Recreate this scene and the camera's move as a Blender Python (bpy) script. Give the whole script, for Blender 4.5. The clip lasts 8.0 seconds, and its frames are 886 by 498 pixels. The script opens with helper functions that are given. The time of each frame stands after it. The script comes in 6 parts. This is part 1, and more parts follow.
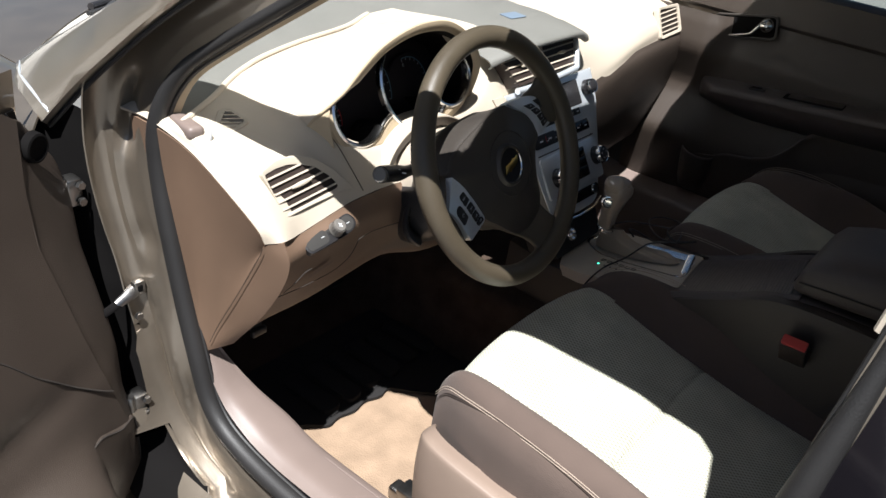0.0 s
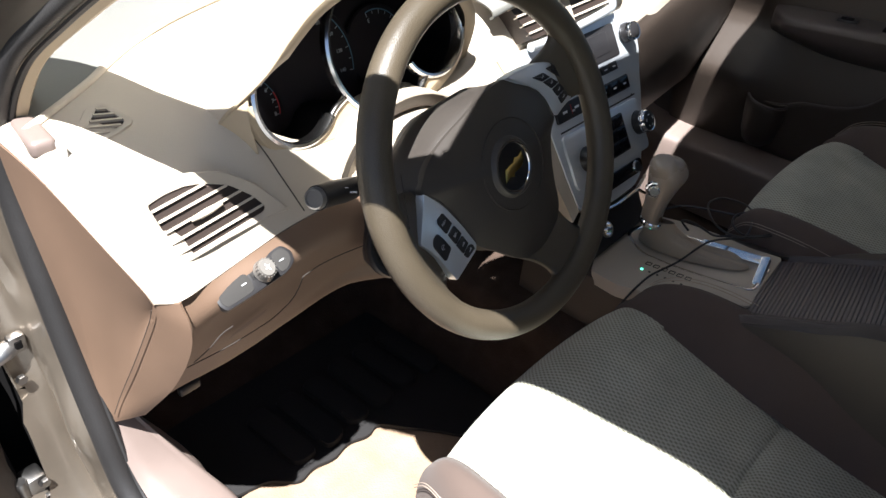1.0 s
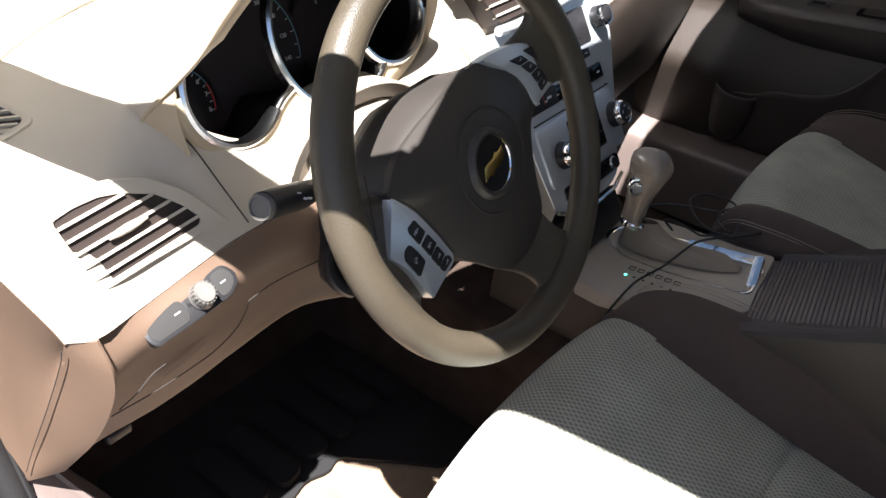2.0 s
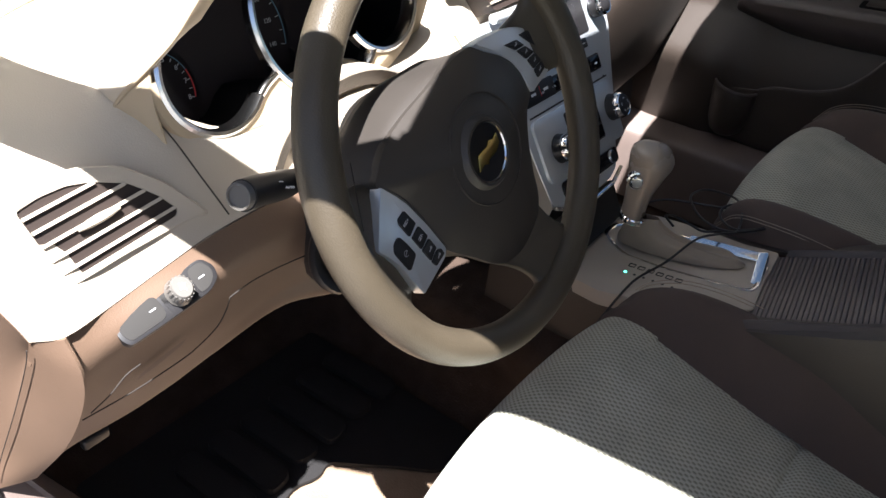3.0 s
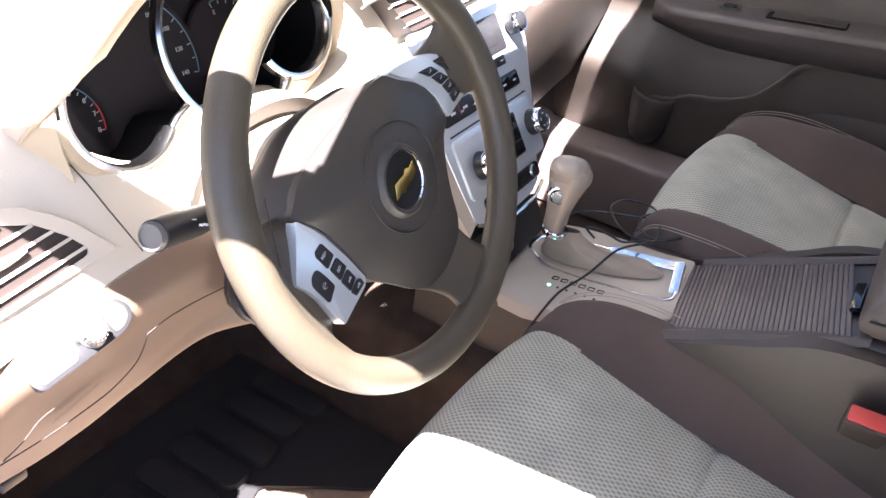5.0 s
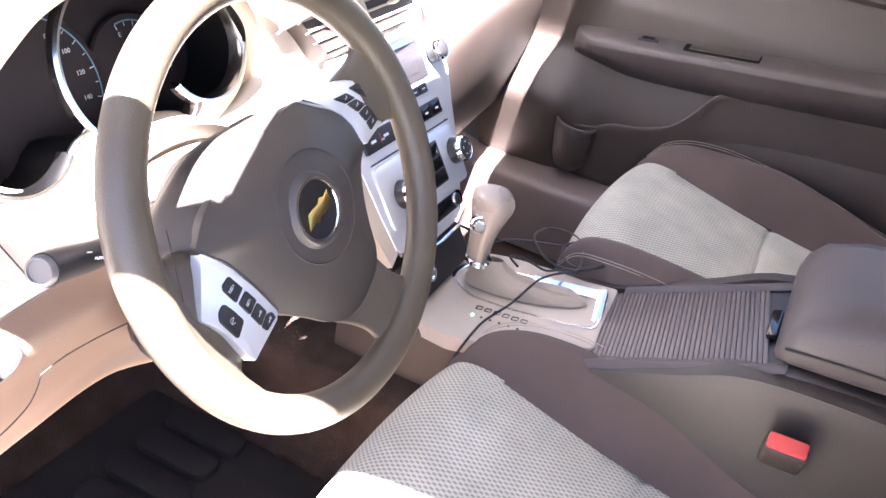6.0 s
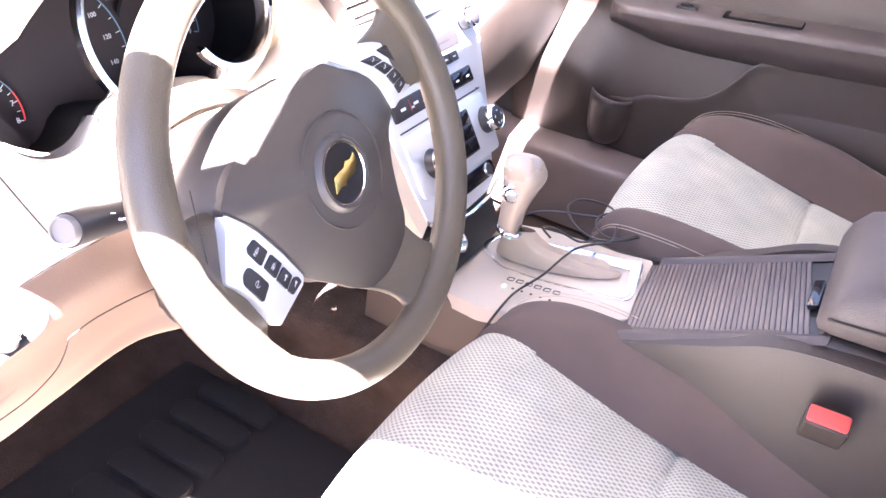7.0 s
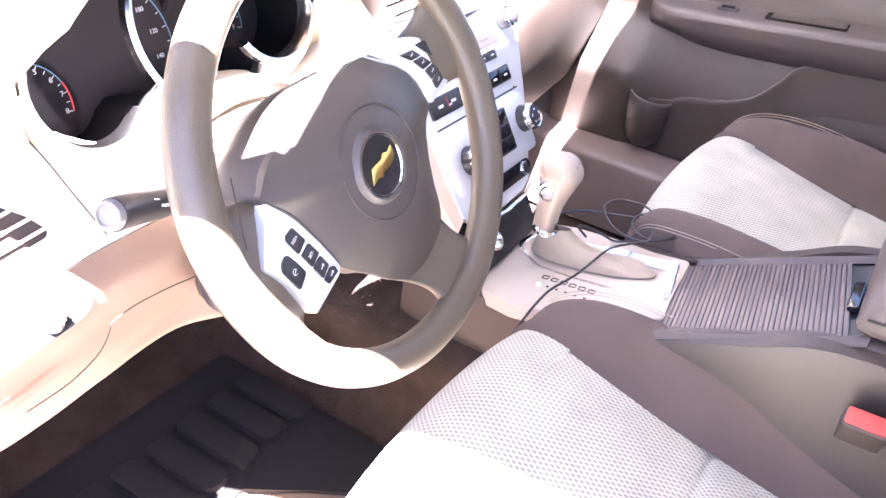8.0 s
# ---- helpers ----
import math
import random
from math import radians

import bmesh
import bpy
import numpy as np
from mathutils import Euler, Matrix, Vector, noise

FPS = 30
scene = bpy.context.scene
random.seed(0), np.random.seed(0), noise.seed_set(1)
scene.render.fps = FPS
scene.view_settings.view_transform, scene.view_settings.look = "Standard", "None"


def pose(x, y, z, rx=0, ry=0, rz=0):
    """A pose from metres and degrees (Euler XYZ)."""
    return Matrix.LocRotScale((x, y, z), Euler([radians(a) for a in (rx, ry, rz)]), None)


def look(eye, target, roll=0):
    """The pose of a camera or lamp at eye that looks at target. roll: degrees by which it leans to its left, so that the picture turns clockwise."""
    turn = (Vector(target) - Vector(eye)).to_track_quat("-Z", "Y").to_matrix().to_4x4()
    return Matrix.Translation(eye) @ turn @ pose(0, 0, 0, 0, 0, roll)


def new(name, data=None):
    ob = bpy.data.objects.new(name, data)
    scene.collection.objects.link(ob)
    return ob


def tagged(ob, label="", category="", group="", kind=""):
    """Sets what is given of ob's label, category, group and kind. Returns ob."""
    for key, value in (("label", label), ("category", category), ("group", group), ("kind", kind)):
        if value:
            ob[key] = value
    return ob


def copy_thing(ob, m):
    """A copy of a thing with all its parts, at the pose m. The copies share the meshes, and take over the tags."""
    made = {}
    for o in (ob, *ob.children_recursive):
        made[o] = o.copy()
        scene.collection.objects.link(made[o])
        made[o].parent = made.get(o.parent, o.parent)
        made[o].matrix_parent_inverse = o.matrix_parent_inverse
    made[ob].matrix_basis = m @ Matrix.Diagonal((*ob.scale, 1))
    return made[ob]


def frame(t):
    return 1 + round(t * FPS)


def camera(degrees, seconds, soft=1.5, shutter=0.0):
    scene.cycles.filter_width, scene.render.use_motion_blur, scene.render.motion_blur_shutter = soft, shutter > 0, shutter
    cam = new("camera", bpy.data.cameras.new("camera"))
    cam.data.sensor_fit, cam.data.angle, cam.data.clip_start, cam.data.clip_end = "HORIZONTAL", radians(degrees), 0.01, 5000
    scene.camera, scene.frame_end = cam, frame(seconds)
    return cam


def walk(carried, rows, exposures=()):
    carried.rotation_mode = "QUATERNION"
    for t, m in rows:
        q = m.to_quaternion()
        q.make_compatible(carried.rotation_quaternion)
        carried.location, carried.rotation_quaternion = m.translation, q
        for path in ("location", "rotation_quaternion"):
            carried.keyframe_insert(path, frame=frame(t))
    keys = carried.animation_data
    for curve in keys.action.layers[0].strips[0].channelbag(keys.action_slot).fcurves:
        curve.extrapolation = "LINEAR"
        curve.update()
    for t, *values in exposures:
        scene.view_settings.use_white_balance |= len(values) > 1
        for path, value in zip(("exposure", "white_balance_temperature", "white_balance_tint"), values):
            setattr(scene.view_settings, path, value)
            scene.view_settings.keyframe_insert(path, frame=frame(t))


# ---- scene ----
# seconds, stops, white balance and tint of the camera
EXPOSURES = [(0, 1.3, 5950, 10), (0.5, 1.55, 5950, 10), (1.0, 2.2, 5950, 11), (1.5, 2.45, 5950, 12), (3.0, 2.45, 5950, 13), (3.5, 2.75, 5950, 14), (4.0, 3.35, 5950, 15), (5.0, 4.35, 5900, 19),
             (6.3, 5.4, 5900, 28), (7.0, 5.8, 5900, 31), (8.0, 5.95, 5900, 31)]
cam = camera(56.5, 8.0)
# seconds, place, turn
PATH = [
    (0, -1.3665, -0.6002, 1.4031, 59.78, -6.94, -50.70),
    (0.3, -1.2134, -0.5565, 1.3874, 59.16, -4.54, -48.74),
    (0.5, -1.1326, -0.5107, 1.3695, 57.96, -3.53, -48.21),
    (0.7, -1.0654, -0.4671, 1.3489, 56.13, -3.30, -47.87),
    (1, -1.0175, -0.4261, 1.3377, 54.12, -4.07, -48.68),
    (1.5, -0.9764, -0.3750, 1.3013, 55.89, -4.20, -51.42),
    (1.7, -0.9628, -0.3576, 1.2846, 55.21, -4.44, -52.40),
    (2.8, -0.9258, -0.3296, 1.2385, 54.64, -4.86, -53.23),
    (3, -0.9225, -0.3295, 1.2355, 55.15, -4.70, -53.19),
    (3.5, -0.9217, -0.3267, 1.2375, 55.41, -4.76, -53.28),
    (4, -0.9201, -0.3243, 1.2411, 55.30, -4.36, -53.43),
    (4.5, -0.9200, -0.3283, 1.2439, 55.55, -4.27, -54.97),
    (5, -0.9075, -0.3352, 1.2603, 55.55, -5.71, -57.84),
    (5.2, -0.9034, -0.3375, 1.2633, 56.10, -6.69, -59.63),
    (6.3, -0.8768, -0.3382, 1.2472, 58.07, -7.95, -62.06),
    (6.5, -0.8737, -0.3404, 1.2432, 57.56, -7.45, -61.35),
    (7, -0.8755, -0.3423, 1.2337, 56.38, -6.67, -59.96),
    (7.5, -0.8774, -0.3453, 1.2254, 56.06, -6.03, -58.56),
    (8, -0.8842, -0.3493, 1.2277, 56.47, -6.02, -57.38),
]
walk(cam, [(t, pose(x, y, z, rx, ry, rz)) for t, x, y, z, rx, ry, rz in PATH], EXPOSURES)
# ---- light ----
world = bpy.data.worlds.new("world")
scene.world = world
world.use_nodes = True
wn = world.node_tree.nodes
sky = wn.new("ShaderNodeTexSky")
sky.sky_type = "NISHITA"
sky.sun_disc = False
sky.sun_elevation = radians(66)
sky.sun_rotation = radians(-114)
wn["Background"].inputs[1].default_value = 0.022
world.node_tree.links.new(sky.outputs[0], wn["Background"].inputs[0])
sun = new("sun", bpy.data.lights.new("sun", "SUN"))
sun.data.energy = 5.0
sun.data.angle = radians(0.5)
sun.data.color = (1.0, 0.95, 0.87)
SUN_WAY = Vector((0.405, 0.20, -1.0))
sun.matrix_world = look(-SUN_WAY * 5, (0, 0, 0))


# ---- materials ----
def material(name, base, rough=0.5, metal=0.0, grain=0.0, grain_size=0.0006, stain=0.06, stain_size=0.12,
             coat=0.0, spec=0.5, sheen=0.0):
    """A surface with broad, slight stains and a fine grain in relief."""
    m = bpy.data.materials.new(name)
    m.use_nodes = True
    nt = m.node_tree
    b = nt.nodes["Principled BSDF"]
    b.inputs["Roughness"].default_value = rough
    b.inputs["Metallic"].default_value = metal
    b.inputs["Specular IOR Level"].default_value = spec
    b.inputs["Coat Weight"].default_value = coat
    b.inputs["Coat Roughness"].default_value = 0.05
    b.inputs["Sheen Weight"].default_value = sheen
    geo = nt.nodes.new("ShaderNodeNewGeometry")
    big = nt.nodes.new("ShaderNodeTexNoise")
    big.inputs["Scale"].default_value = 1 / stain_size
    big.inputs["Detail"].default_value = 5
    nt.links.new(geo.outputs["Position"], big.inputs["Vector"])
    ramp = nt.nodes.new("ShaderNodeMapRange")
    ramp.inputs["From Min"].default_value = 0.3
    ramp.inputs["From Max"].default_value = 0.7
    ramp.inputs["To Min"].default_value = 1 - stain
    ramp.inputs["To Max"].default_value = 1 + stain
    nt.links.new(big.outputs["Fac"], ramp.inputs["Value"])
    tone = nt.nodes.new("ShaderNodeVectorMath")
    tone.operation = "SCALE"
    tone.inputs[0].default_value = base
    nt.links.new(ramp.outputs[0], tone.inputs["Scale"])
    nt.links.new(tone.outputs[0], b.inputs["Base Color"])
    rr = nt.nodes.new("ShaderNodeMapRange")
    rr.inputs["To Min"].default_value = max(rough - 0.07, 0.02)
    rr.inputs["To Max"].default_value = min(rough + 0.07, 1)
    nt.links.new(big.outputs["Fac"], rr.inputs["Value"])
    nt.links.new(rr.outputs[0], b.inputs["Roughness"])
    if grain:
        fine = nt.nodes.new("ShaderNodeTexVoronoi")
        fine.inputs["Scale"].default_value = 1 / grain_size
        nt.links.new(geo.outputs["Position"], fine.inputs["Vector"])
        bump = nt.nodes.new("ShaderNodeBump")
        bump.inputs["Strength"].default_value = grain
        bump.inputs["Distance"].default_value = 0.001
        nt.links.new(fine.outputs["Distance"], bump.inputs["Height"])
        nt.links.new(bump.outputs[0], b.inputs["Normal"])
    return m


def woven(name, yarn, gap, wide, high):
    """A cloth of small light tufts in a diamond lattice."""
    m = material(name, yarn, 0.9, sheen=0.15, spec=0.15, stain=0.14, stain_size=0.07)
    nt = m.node_tree
    b = nt.nodes["Principled BSDF"]
    tc = nt.nodes.new("ShaderNodeTexCoord")

    def lattice(sign):
        dot = nt.nodes.new("ShaderNodeVectorMath")
        dot.operation = "DOT_PRODUCT"
        dot.inputs[1].default_value = (2 * math.pi / wide, sign * 2 * math.pi / high, -sign * 2 * math.pi / high)
        nt.links.new(tc.outputs["Object"], dot.inputs[0])
        wave = nt.nodes.new("ShaderNodeMath")
        wave.operation = "COSINE"
        nt.links.new(dot.outputs["Value"], wave.inputs[0])
        return wave

    both = nt.nodes.new("ShaderNodeMath")
    both.operation = "ADD"
    nt.links.new(lattice(1).outputs[0], both.inputs[0])
    nt.links.new(lattice(-1).outputs[0], both.inputs[1])
    tuft = nt.nodes.new("ShaderNodeMapRange")
    tuft.interpolation_type = "SMOOTHSTEP"
    tuft.inputs["From Min"].default_value = -1.5
    tuft.inputs["From Max"].default_value = 0.5
    nt.links.new(both.outputs[0], tuft.inputs["Value"])
    mix = nt.nodes.new("ShaderNodeMix")
    mix.data_type = "RGBA"
    mix.inputs["A"].default_value = (*gap, 1)
    mix.inputs["B"].default_value = (*yarn, 1)
    nt.links.new(tuft.outputs[0], mix.inputs["Factor"])
    nt.links.new(mix.outputs["Result"], nt.nodes["Vector Math"].inputs[0])
    bump = nt.nodes.new("ShaderNodeBump")
    bump.inputs["Strength"].default_value = 0.35
    bump.inputs["Distance"].default_value = 0.0012
    nt.links.new(tuft.outputs[0], bump.inputs["Height"])
    nt.links.new(bump.outputs[0], b.inputs["Normal"])
    return m


CASHMERE = material("beige_vinyl", (0.47, 0.41, 0.33), 0.55, grain=0.15, grain_size=0.0012, stain=0.05)
DEFROST = material("grey_beige_vinyl", (0.14, 0.138, 0.125), 0.6, grain=0.25, grain_size=0.0012, stain=0.06)
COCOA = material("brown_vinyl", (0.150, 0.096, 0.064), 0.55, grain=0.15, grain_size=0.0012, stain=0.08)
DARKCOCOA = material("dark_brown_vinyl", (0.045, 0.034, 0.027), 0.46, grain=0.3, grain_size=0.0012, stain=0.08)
LEATHER = material("dark_leather", (0.064, 0.051, 0.034), 0.42, grain=0.2, grain_size=0.0014, stain=0.1, stain_size=0.06)
HUB = material("dark_grey_brown_vinyl", (0.042, 0.036, 0.031), 0.45, grain=0.12, grain_size=0.0008, stain=0.06)
BOLSTER = material("dark_brown_cloth", (0.108, 0.080, 0.067), 0.92, grain=0.5, grain_size=0.0009, stain=0.1, sheen=0.08, spec=0.15)
SWITCHGREY = material("taupe_grey_plastic", (0.040, 0.038, 0.036), 0.8, stain=0.05, spec=0.12)
SEATPLASTIC = material("taupe_plastic", (0.22, 0.165, 0.13), 0.5, grain=0.2, grain_size=0.001)
INSERT = woven("grey_beige_woven_cloth", (0.49, 0.48, 0.39), (0.25, 0.24, 0.19), 0.0066, 0.0080)
# one floor carpet in two colours: darkened for shade, and tan where sunlit
SHADECARPET = material("shade_dark_carpet", (0.05, 0.035, 0.027), 0.95, grain=1.0, grain_size=0.003, stain=0.3, stain_size=0.05, spec=0.1)
TANCARPET = material("tan_carpet", (0.27, 0.195, 0.135), 0.95, grain=0.8, grain_size=0.003, stain=0.18, stain_size=0.06, spec=0.1)
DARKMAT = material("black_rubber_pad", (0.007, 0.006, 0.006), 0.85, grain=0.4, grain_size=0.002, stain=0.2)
PAINT = material("bronze_metallic_paint", (0.245, 0.208, 0.166), 0.40, 0.76, stain=0.06, stain_size=0.06, coat=1.0)
RUBBER = material("black_rubber", (0.018, 0.017, 0.017), 0.55, grain=0.2, grain_size=0.002, stain=0.15)
BLACK = material("black_plastic", (0.016, 0.015, 0.016), 0.4, stain=0.1)
GLOSSBLACK = material("gloss_black", (0.008, 0.007, 0.009), 0.12, stain=0.05)
SILVER = material("silver_plastic", (0.72, 0.76, 0.80), 0.32, 0.60, stain=0.03)
CHROME = material("chrome", (0.85, 0.85, 0.86), 0.08, 1.0, stain=0.02)
STEEL = material("galvanised_steel", (0.34, 0.33, 0.32), 0.32, 1.0, stain=0.15, stain_size=0.02)
BADGE = material("satin_black", (0.010, 0.009, 0.010), 0.5, stain=0.05, spec=0.2)
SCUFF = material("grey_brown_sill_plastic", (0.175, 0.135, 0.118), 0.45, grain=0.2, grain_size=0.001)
BOOT = material("cream_leatherette", (0.34, 0.275, 0.205), 0.5, grain=0.3, grain_size=0.0012, stain=0.1)
ARMPAD = material("brown_soft_vinyl", (0.068, 0.054, 0.049), 0.5, grain=0.3, grain_size=0.0012, stain=0.06)
GOLD = material("gold_badge", (0.72, 0.52, 0.17), 0.25, 1.0, stain=0.03)
DIALPRINT = material("dim_white_print", (0.42, 0.43, 0.44), 0.5, stain=0.02)
LETTER = material("white_print", (0.75, 0.77, 0.80), 0.5, stain=0.02)
REDPRINT = material("red_print", (0.55, 0.03, 0.03), 0.5, stain=0.02)
DIALBLUE = material("dim_blue_print", (0.10, 0.20, 0.27), 0.5, stain=0.02)
NOTICE = material("blue_white_print", (0.13, 0.17, 0.22), 0.5, stain=0.02)
REDPLASTIC = material("red_plastic", (0.55, 0.06, 0.05), 0.4, stain=0.05)
BROWNGLOSS = material("taupe_gloss_knob", (0.30, 0.25, 0.20), 0.28, stain=0.04)
SLATMAT = material("grey_slat_plastic", (0.10, 0.083, 0.080), 0.4, stain=0.06)
LINER = material("headliner_cloth", (0.42, 0.38, 0.32), 0.95, grain=0.4, grain_size=0.002, stain=0.04)
ASPHALT = material("asphalt", (0.12, 0.117, 0.11), 0.9, grain=1.0, grain_size=0.012, stain=0.2, stain_size=0.8)
CONCRETE = material("pale_concrete", (0.42, 0.40, 0.36), 0.9, grain=0.6, grain_size=0.02, stain=0.12, stain_size=0.7)
SEAM = material("dark_seam", (0.03, 0.024, 0.02), 0.8)
RINGCHROME = material("satin_chrome", (0.82, 0.81, 0.80), 0.20, 1.0, stain=0.03)
KNOBGREY = material("silver_grey_knob", (0.15, 0.14, 0.127), 0.35, 0.2, stain=0.05)
# near-black: stands for deep shade in gaps and recesses, also for matt black plastic
VOID = material("shade_and_matt_black", (0.005, 0.0045, 0.0045), 0.9, stain=0.2, spec=0.1)
DIALFACE = material("charcoal_dial", (0.016, 0.012, 0.013), 0.6, stain=0.05, spec=0.3)
GRIP = material("brown_recess", (0.12, 0.080, 0.060), 0.6, stain=0.08)
# beige vinyl with the warm bounced light of shaded edges put into its tan
TANEDGE = material("bounce_tan_vinyl", (0.42, 0.335, 0.225), 0.55, grain=0.12, grain_size=0.0012, stain=0.06)
PADPRINT = material("grey_print", (0.42, 0.43, 0.45), 0.5, stain=0.02)
WELL = material("dark_brown_duct", (0.028, 0.018, 0.014), 0.6, stain=0.1)
THREAD = material("tan_thread", (0.36, 0.29, 0.23), 0.8)


def glass_material():
    m = bpy.data.materials.new("windscreen_glass")
    m.use_nodes = True
    nt = m.node_tree
    nt.nodes.remove(nt.nodes["Principled BSDF"])
    mix = nt.nodes.new("ShaderNodeMixShader")
    clear = nt.nodes.new("ShaderNodeBsdfTransparent")
    clear.inputs[0].default_value = (0.90, 0.94, 0.92, 1)
    gloss = nt.nodes.new("ShaderNodeBsdfGlossy")
    gloss.inputs["Roughness"].default_value = 0.02
    fres = nt.nodes.new("ShaderNodeFresnel")
    fres.inputs[0].default_value = 1.45
    nt.links.new(fres.outputs[0], mix.inputs[0])
    nt.links.new(clear.outputs[0], mix.inputs[1])
    nt.links.new(gloss.outputs[0], mix.inputs[2])
    nt.links.new(mix.outputs[0], nt.nodes["Material Output"].inputs[0])
    return m


def glowing(name, colour, power):
    m = bpy.data.materials.new(name)
    m.use_nodes = True
    b = m.node_tree.nodes["Principled BSDF"]
    b.inputs["Base Color"].default_value = (*colour, 1)
    b.inputs["Emission Color"].default_value = (*colour, 1)
    b.inputs["Emission Strength"].default_value = power
    return m


GLASS = glass_material()
GREENLED = glowing("green_indicator", (0.1, 0.9, 0.55), 1.5)


# ---- shapes ----
def frame_of(origin, u, v):
    """A local frame: u to the right, v up, n out of the plane."""
    u = Vector(u).normalized()
    n = u.cross(Vector(v)).normalized()
    v = n.cross(u)
    m = Matrix((u, v, n)).transposed().to_4x4()
    m.translation = origin
    return m


def crom(points, n):
    """n points at even steps of the parameter on a smooth curve through the given points."""
    p = np.array(points, float)
    k = len(p)
    if k == 2:
        return [Vector(p[0] + (p[1] - p[0]) * i / (n - 1)) for i in range(n)]
    q = np.vstack([2 * p[0] - p[1], p, 2 * p[-1] - p[-2]])
    out = []
    for i in range(n):
        t = i * (k - 1) / (n - 1)
        j = min(int(t), k - 2)
        f = t - j
        a, b, c, d = q[j:j + 4]
        out.append(Vector(0.5 * (2 * b + (c - a) * f + (2 * a - 5 * b + 4 * c - d) * f * f + (3 * b - a - 3 * c + d) * f ** 3)))
    return out


def ring_crom(points, n):
    """A smooth closed curve through the points."""
    p = np.array(points, float)
    k = len(p)
    out = []
    for i in range(n):
        t = i * k / n
        j = int(t)
        f = t - j
        a, b, c, d = p[(j - 1) % k], p[j % k], p[(j + 1) % k], p[(j + 2) % k]
        out.append(Vector(0.5 * (2 * b + (c - a) * f + (2 * a - 5 * b + 4 * c - d) * f * f + (3 * b - a - 3 * c + d) * f ** 3)))
    return out


def rounded(outline, r, n=5):
    """A flat outline with its corners rounded."""
    out = []
    k = len(outline)
    for i in range(k):
        a, b, c = (Vector(outline[(i + j) % k]) for j in (-1, 0, 1))
        d1, d2 = (a - b), (c - b)
        cut = min(r, d1.length * 0.45, d2.length * 0.45)
        p, q = b + d1.normalized() * cut, b + d2.normalized() * cut
        for j in range(n + 1):
            f = j / n
            out.append(tuple(p * (1 - f) ** 2 + b * 2 * f * (1 - f) + q * f * f))
    return out


def rectangle(u0, v0, u1, v1, r=0.002, n=3):
    return rounded([(u0, v0), (u1, v0), (u1, v1), (u0, v1)], r, n)


def grid(rows, wrap=False, caps=False):
    """A sheet through rows of points."""
    bm = bmesh.new()
    vs = [[bm.verts.new(p) for p in row] for row in rows]
    n = len(rows[0])
    for a, b in zip(vs, vs[1:]):
        for i in range(n if wrap else n - 1):
            bm.faces.new((a[i], a[(i + 1) % n], b[(i + 1) % n], b[i]))
    if caps:
        bm.faces.new(vs[0][::-1])
        bm.faces.new(vs[-1])
    return bm


def surface(rows, nu, nv):
    """A smooth sheet through a few rows of control points."""
    fine = [crom(r, nu) for r in rows]
    cols = [crom([r[i] for r in fine], nv) for i in range(nu)]
    return [[cols[i][j] for i in range(nu)] for j in range(nv)]


def thick(bm, t):
    """Gives a sheet a thickness; t below zero: against its normals."""
    bmesh.ops.recalc_face_normals(bm, faces=bm.faces)
    bmesh.ops.solidify(bm, geom=bm.faces[:], thickness=t)
    return bm


def slab(outline, depth, m, bevel=0.0, top=0.0):
    """A flat piece of that outline, from top down by depth along the frame's n, with a bevelled upper edge."""
    bm = bmesh.new()
    lo = [bm.verts.new(m @ Vector((u, v, top - depth))) for u, v in outline]
    hi = [bm.verts.new(m @ Vector((u, v, top))) for u, v in outline]
    k = len(outline)
    for i in range(k):
        bm.faces.new((lo[i], lo[(i + 1) % k], hi[(i + 1) % k], hi[i]))
    cap = bm.faces.new(hi)
    bm.faces.new(lo[::-1])
    bmesh.ops.recalc_face_normals(bm, faces=bm.faces)
    if bevel:
        bmesh.ops.bevel(bm, geom=list(cap.edges), offset=bevel, segments=2, affect="EDGES", profile=0.6)
    return bm


def block(x0, x1, y0, y1, z0, z1, bevel=0.004, seg=2, m=None):
    bm = bmesh.new()
    bmesh.ops.create_cube(bm, size=1)
    for v in bm.verts:
        v.co = Vector((x0 + (v.co.x + 0.5) * (x1 - x0), y0 + (v.co.y + 0.5) * (y1 - y0), z0 + (v.co.z + 0.5) * (z1 - z0)))
    if bevel:
        bmesh.ops.bevel(bm, geom=bm.edges[:], offset=bevel, segments=seg, affect="EDGES", profile=0.5)
    if m:
        bm.transform(m)
    return bm


def lathe(profile, m, n=40, start=0.0, sweep=360.0):
    """Turns (radius, height) pairs about the frame's n."""
    full = sweep >= 360
    k = n if full else n + 1
    rows = []
    for r, h in profile:
        rows.append([m @ Vector((r * math.cos(radians(start + sweep * i / n)), r * math.sin(radians(start + sweep * i / n)), h)) for i in range(k)])
    bm = grid(rows, wrap=full)
    bmesh.ops.remove_doubles(bm, verts=bm.verts, dist=1e-6)
    bmesh.ops.recalc_face_normals(bm, faces=bm.faces)
    return bm


